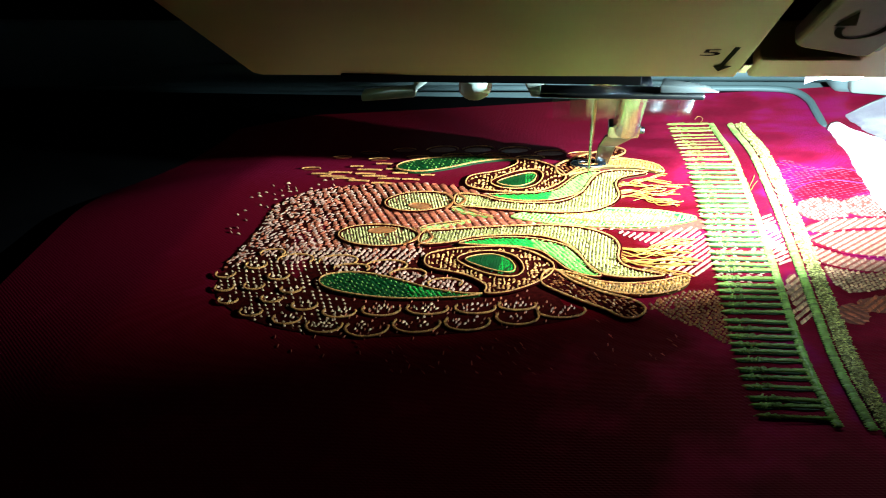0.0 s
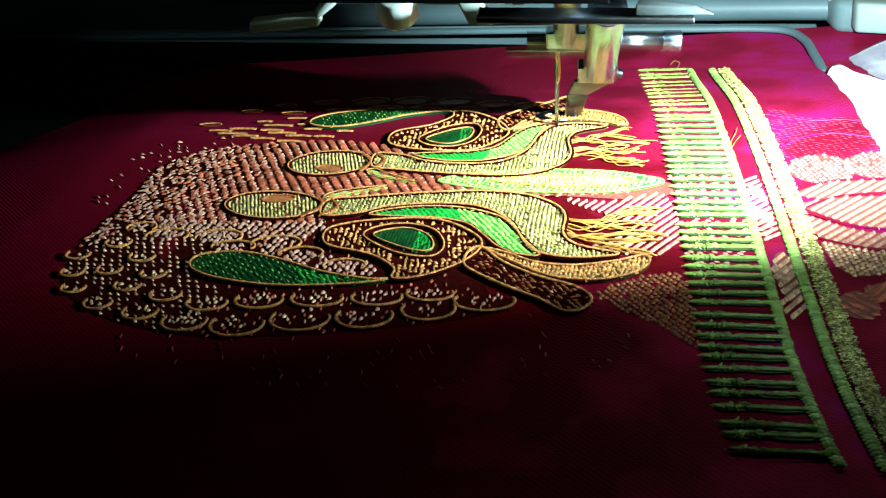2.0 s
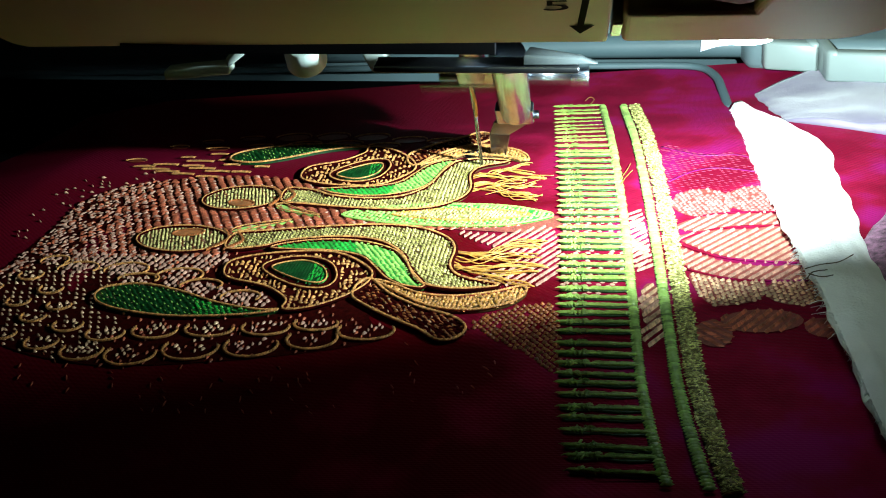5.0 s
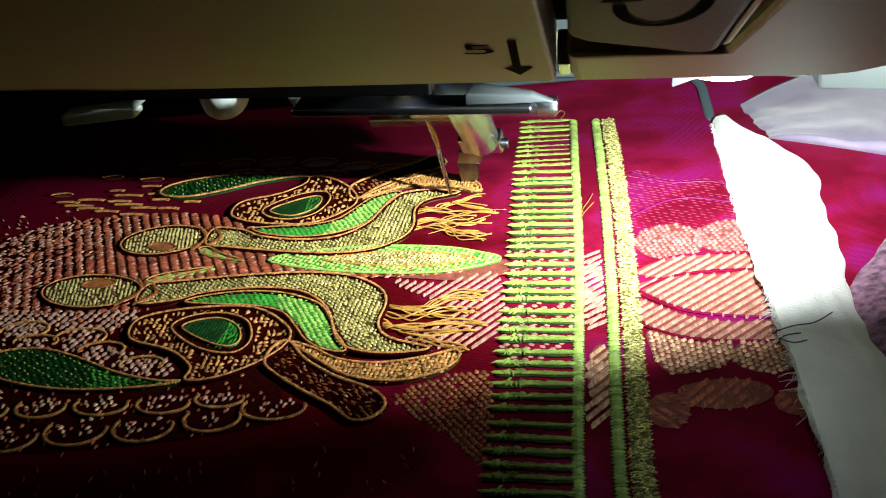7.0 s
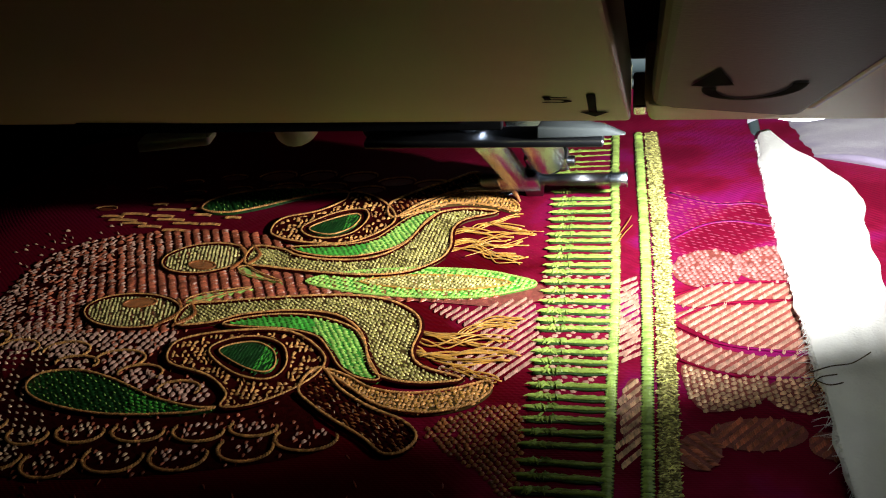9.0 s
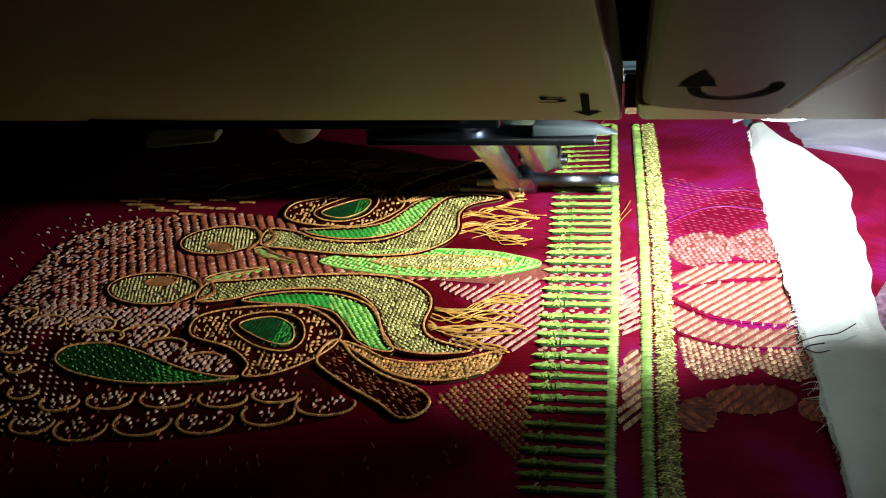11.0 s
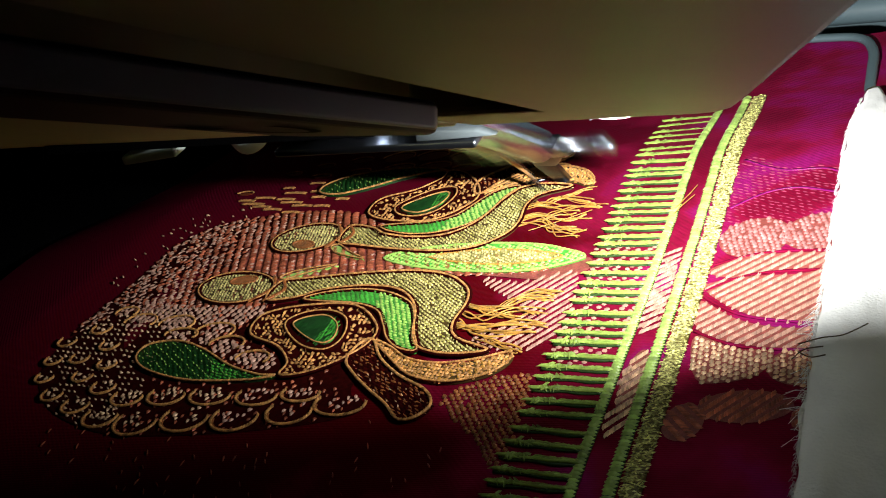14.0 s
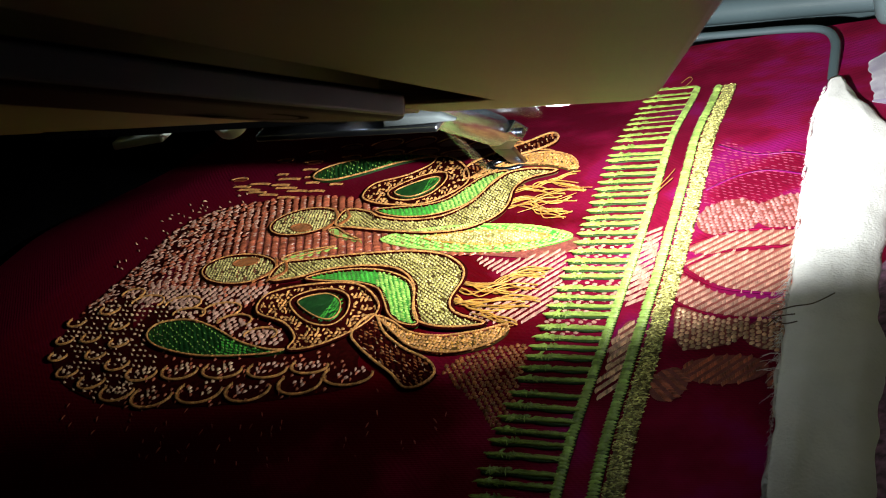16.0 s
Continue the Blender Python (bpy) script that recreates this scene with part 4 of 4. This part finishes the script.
bm.faces.new([bm.verts.new(on_face(a, k, 0.14)) for a, k in ((0.680, 0.215), (0.7055, 0.215), (0.692, 0.12))])
part("arrow_tip", bm, INK, machine, smooth=False)
strokes("turn_arrow", [[(0.765 + 0.022 * math.cos(radians(t)) + 0.022, 0.98 + 0.13 * math.sin(radians(t))) for t in range(180, 385, 15)]], 1.0, INK, machine, 3.0)
bm = bmesh.new()
bm.faces.new([bm.verts.new(on_face(a, k, 3.02)) for a, k in ((0.755, 1.0), (0.777, 1.0), (0.766, 1.14))])
part("turn_arrow_tip", bm, INK, machine, smooth=False)

# shell behind and above the front
bm = bmesh.new()
ring_l, ring_r = [], []
for side, ring in ((0.006, ring_l), (0.985, ring_r)):
    f0, f1 = on_face(side, 0.012, -7.3), on_face(side + (0.033 if side < 0.5 else 0.193), TOP, -7.3)
    x0, x1 = f0.x, f1.x
    for co in ((f0.x, f0.y, f0.z), (f1.x, f1.y, f1.z), (x1, f1.y - 0.008, f1.z + 0.02), (x1, f1.y - 0.008, 0.26), (x1, 0.06, 0.26), (x0, 0.06, 0.075), (x0, -0.02, 0.070)):
        ring.append(bm.verts.new(co))
n = len(ring_l)
for i in range(n):
    bm.faces.new((ring_l[i], ring_l[(i + 1) % n], ring_r[(i + 1) % n], ring_r[i]))
bm.faces.new(ring_l)
bm.faces.new(ring_r[::-1])
bmesh.ops.recalc_face_normals(bm, faces=bm.faces[:])
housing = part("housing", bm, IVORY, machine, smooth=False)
# underside coloured black, so it throws no light back on the cloth
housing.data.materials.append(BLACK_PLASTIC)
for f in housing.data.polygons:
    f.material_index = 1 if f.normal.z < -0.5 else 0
bm = bmesh.new()
box(bm, (-60, 60, 120), (330, 170, 260))
bevelled(bm, 10, 3)
part("arm", bm, IVORY, machine, smooth=False)

# lamp lens under the lower lip
bm = bmesh.new()
bmesh.ops.create_uvsphere(bm, u_segments=20, v_segments=10, radius=1)
for v in bm.verts:
    v.co = Vector((0.0445 + v.co.x * 0.004, -0.0850 + v.co.y * 0.0018, 0.0586 + v.co.z * 0.0010))
part("lamp_lens", bm, LENS_GLOW, machine, "lit white lamp lens")

# added black rail, a dark strip for the shade under the front cover
bm = bmesh.new()
box(bm, (-52, -79.6, 54.0), (8, -78.0, 56.2))
bevelled(bm, 0.2)
part("under_rail", bm, BLACK_PLASTIC, machine, "black rail added under the front cover for shade", smooth=False)
# added shield, keeps the lamp off the cloth at the back left
bm = bmesh.new()
edge = [(47.1, -76.0), (43.8, -76.1), (41.7, -76.9), (39.0, -79.3)]
walls = [[bm.verts.new(Vector((x, y + d, z)) * MM) for x, y in edge] for d, z in ((0, 54.5), (0, 62), (0.5, 62), (0.5, 54.5))]
for j in range(4):
    for i in range(3):
        bm.faces.new((walls[j][i], walls[j][i + 1], walls[(j + 1) % 4][i + 1], walls[(j + 1) % 4][i]))
bm.faces.new([w[0] for w in walls])
bm.faces.new([w[3] for w in walls][::-1])
bmesh.ops.recalc_face_normals(bm, faces=bm.faces[:])
part("lamp_shield", bm, BLACK_PLASTIC, machine, "black shield added beside the lamp to block its light", smooth=False)

# levers and the threader plate under the head
bm = bmesh.new()
box(bm, (-12, -76, 49.6), (21, -71, 50.8))
bevelled(bm, 0.4)
part("threader_plate", bm, STEEL, machine, "dark glossy threader plate")
bm = bmesh.new()
vs = [bm.verts.new(Vector(c) * MM) for c in ((13, -71, 50.9), (24, -73.5, 50.9), (24, -75, 50.9), (12, -76, 50.9), (13, -71, 52.6), (21, -73, 52.0), (21, -75, 52.0), (12, -75.5, 52.6))]
for f in ((0, 1, 2, 3), (4, 7, 6, 5), (0, 4, 5, 1), (1, 5, 6, 2), (2, 6, 7, 3), (3, 7, 4, 0)):
    bm.faces.new([vs[i] for i in f])
bmesh.ops.recalc_face_normals(bm, faces=bm.faces[:])
bevelled(bm, 0.3)
part("threader_tip", bm, GUIDE, machine, "grey pointed threader tip")
bm = bmesh.new()
box(bm, (-51, -66, 44.2), (-39, -62, 46.0), lambda p: (p.x, p.y, p.z + (p.x + 52) * 0.10))
box(bm, (-39.5, -66, 45.4), (-35.8, -62, 47.4), lambda p: (p.x, p.y, p.z + (p.x + 41) * 0.75))
bevelled(bm, 0.5)
part("lever", bm, WHITE_PLASTIC, machine, "white bent lever")
bm = bmesh.new()
bmesh.ops.create_cone(bm, cap_ends=True, segments=20, radius1=3.7 * MM, radius2=3.3 * MM, depth=6 * MM, matrix=Matrix.Translation((-26.5 * MM, -62 * MM, 48.5 * MM)) @ Matrix.Rotation(radians(35), 4, "X"))
bevelled(bm, 0.3)
part("knob", bm, WHITE_PLASTIC, machine, "white round guide post")
bm = bmesh.new()
box(bm, (-16, -66, 46), (-12, -63, 50), lambda p: (p.x + (50 - p.z) * 0.5, p.y, p.z))
box(bm, (-22, -62, 48), (-5, -58, 50.5))
bevelled(bm, 0.4)
part("small_hook", bm, WHITE_PLASTIC, machine)


def lean(x, h, back=0.0):
    """Places in the line of the needle, which leans with the head."""
    return (x, -1.02 * h - 0.006 * h * h + back, h)


def rod(bm, a, b, r, segments=16):
    a, b = Vector(a) * MM, Vector(b) * MM
    d = b - a
    m = Matrix.Translation((a + b) / 2) @ d.to_track_quat("Z", "Y").to_matrix().to_4x4()
    bmesh.ops.create_cone(bm, cap_ends=True, segments=segments, radius1=r * MM, radius2=r * MM, depth=d.length, matrix=m)


def leaning_box(bm, x0, x1, h0, h1, depth, back):
    box(bm, (x0, 0, h0), (x1, 1, h1), lambda p: (p.x, lean(0, p.z, back)[1] + p.y * depth, p.z))


# presser bar, its clamp block and the hopping embroidery foot
bm = bmesh.new()
rod(bm, lean(8.6, 22, 3), lean(8.6, 46, 3), 3.4, 20)
bevelled(bm, 0.2)
part("presser_bar", bm, CHROME, machine, "shiny round presser bar")
bm = bmesh.new()
leaning_box(bm, 4.2, 12.4, 16.8, 23.0, 6, 1.0)
bevelled(bm, 0.5)
block = part("foot_clamp", bm, CHROME, machine, "polished foot clamp block", smooth=False)
bm = bmesh.new()
rod(bm, lean(12.2, 19.8, 3), lean(13.6, 19.8, 3), 1.0, 12)
leaning_box(bm, 6.0, 9.5, 19.4, 20.8, 0.8, 0.4)
bevelled(bm, 0.15)
part("clamp_screw", bm, STEEL, block)
bm = bmesh.new()
box(bm, (0, 0, 1.4), (1, 1, 11.5), lambda p: (1.6 + p.x * (3.6 + 0.1 * p.z) + 0.05 * p.z, lean(0, p.z, 1.2)[1] + p.y * 1.6, p.z))
box(bm, (0, 0, 11.5), (1, 1, 17.2), lambda p: (2.2 + 0.25 * (p.z - 11.5) + p.x * (4.75 + 0.55 * (p.z - 11.5)), lean(0, p.z, 1.2)[1] + p.y * 1.6, p.z))
bevelled(bm, 0.3)
part("foot_shank", bm, STEEL, machine, "dark steel foot shank")
bm = bmesh.new()
seg = 32
for i in range(seg):
    t = 2 * math.pi * i / seg
    for j in range(8):
        q = 2 * math.pi * j / 8
        r = 4.0 + 1.3 * math.cos(q)
        bm.verts.new((r * math.cos(t) * MM, (r * 0.5 * math.sin(t) - 0.2) * MM, (1.35 + 0.5 * math.sin(q)) * MM))
bm.verts.ensure_lookup_table()
for i in range(seg):
    for j in range(8):
        bm.faces.new([bm.verts[k] for k in (i * 8 + j, ((i + 1) % seg) * 8 + j, ((i + 1) % seg) * 8 + (j + 1) % 8, i * 8 + (j + 1) % 8)])
bmesh.ops.recalc_face_normals(bm, faces=bm.faces[:])
part("foot_ring", bm, CHROME, machine, "oval chrome foot ring")

# needle bar with its clamp, thumb screw, needle and thread, drawn at the lowest point of the stroke
bm = bmesh.new()
rod(bm, lean(1.6, 12), lean(2.6, 62), 2.4, 18)
needle_bar = part("needle_bar", bm, CHROME, machine, "shiny needle bar going up and down")
bm = bmesh.new()
leaning_box(bm, -2.2, 6.2, 8.5, 13.5, 5, -2.5)
bevelled(bm, 0.6)
part("needle_clamp", bm, CHROME, needle_bar, smooth=False)
bm = bmesh.new()
rod(bm, lean(6.0, 11), lean(20.0, 11), 1.25, 16)
part("clamp_rod", bm, STEEL, needle_bar)
bm = bmesh.new()
rod(bm, lean(20.0, 11), lean(23.6, 11), 1.5, 18)
bevelled(bm, 0.25)
part("thumb_screw", bm, CHROME, needle_bar)
bm = bmesh.new()
rod(bm, lean(-5.8, 10.6), lean(-2.2, 10.6), 1.3, 14)
leaning_box(bm, -10, 6, 7.2, 7.8, 2.4, -2.2)
bevelled(bm, 0.12)
part("thread_guide", bm, STEEL, needle_bar)
bm = bmesh.new()
rod(bm, lean(0.2, 9), lean(0, -1), 0.62, 10)
rod(bm, lean(0, -1), (0, 20, -24), 0.45, 10)
part("needle", bm, CHROME, needle_bar)
verts, faces = [], []
tube(verts, faces, [lean(0.2 + 0.3 * math.sin(i), h, -0.9) for i, h in enumerate((-4, -1, 2, 5, 8, 11))] + [lean(1.2, 20, -1.5), lean(2.0, 32, -2.5)], 0.36, False, 6)
pydata("needle_thread", verts, faces, TAN, needle_bar, "tan embroidery thread")

# the silk and what lies on it sag into the hoop behind the needle
def sag(x, y, z):
    u = np.maximum(y + 0.005, 0.0) / MM
    y = y + 0.0157 * u ** 2 / (1 + (u / 60) ** 2) * MM
    u = np.maximum(y + 0.005, 0.0) / MM
    return x, y, z - 9.0 * (1 - np.exp(-(u / 40) ** 2)) * MM


for ob in (wadding, organza, organza_back, *cloth.children_recursive, *wadding.children, *clamp.children):
    if ob.name.startswith("rung"):
        ob.location = sag(*ob.location)
        continue
    co = np.empty(len(ob.data.vertices) * 3)
    ob.data.vertices.foreach_get("co", co)
    co = co.reshape(-1, 3)
    co[:, 0], co[:, 1], co[:, 2] = sag(co[:, 0], co[:, 1], co[:, 2])
    ob.data.vertices.foreach_set("co", co.ravel())
    ob.data.update()

# phase of the stroke at half seconds: 0 is up, 0.5 is down; ten strokes a second
PHASE = [(0, 0.08), (0.5, 0.0), (1, 0.08), (1.5, 0.5), (2, 0.86), (2.5, 1.0), (3, 1.0), (3.5, 1.08), (6, 1.08), (6.5, 1.0), (7, 1.1), (7.5, 1.33), (8, 1.42), (8.5, 1.4), (9, 1.43), (11.5, 1.5), (12, 1.73),
         (12.5, 2.0), (13, 2.13), (13.5, 2.0), (14, 2.27), (14.5, 2.45), (15, 2.48), (15.5, 2.72), (16, 3.0)]
STROKE = 27.0


def motions():
    slide = [(t, pose(x, y, 0.00064, -1.37, -4.31)) for t, x, y in CARRIAGE]
    for ob in (cloth, wadding, organza, organza_back, clamp, hoop):
        walk(ob, slide)
    rows = []
    for i in range(16 * FPS + 1):
        t = i / FPS
        p = float(np.interp(t, [q[0] for q in PHASE], [q[1] for q in PHASE])) + 10.0 * t
        h = STROKE * (0.5 + 0.5 * math.cos(2 * math.pi * p))
        rows.append((t, pose(0, -1.05 * h * MM, h * MM)))
    walk(needle_bar, rows)


motions()
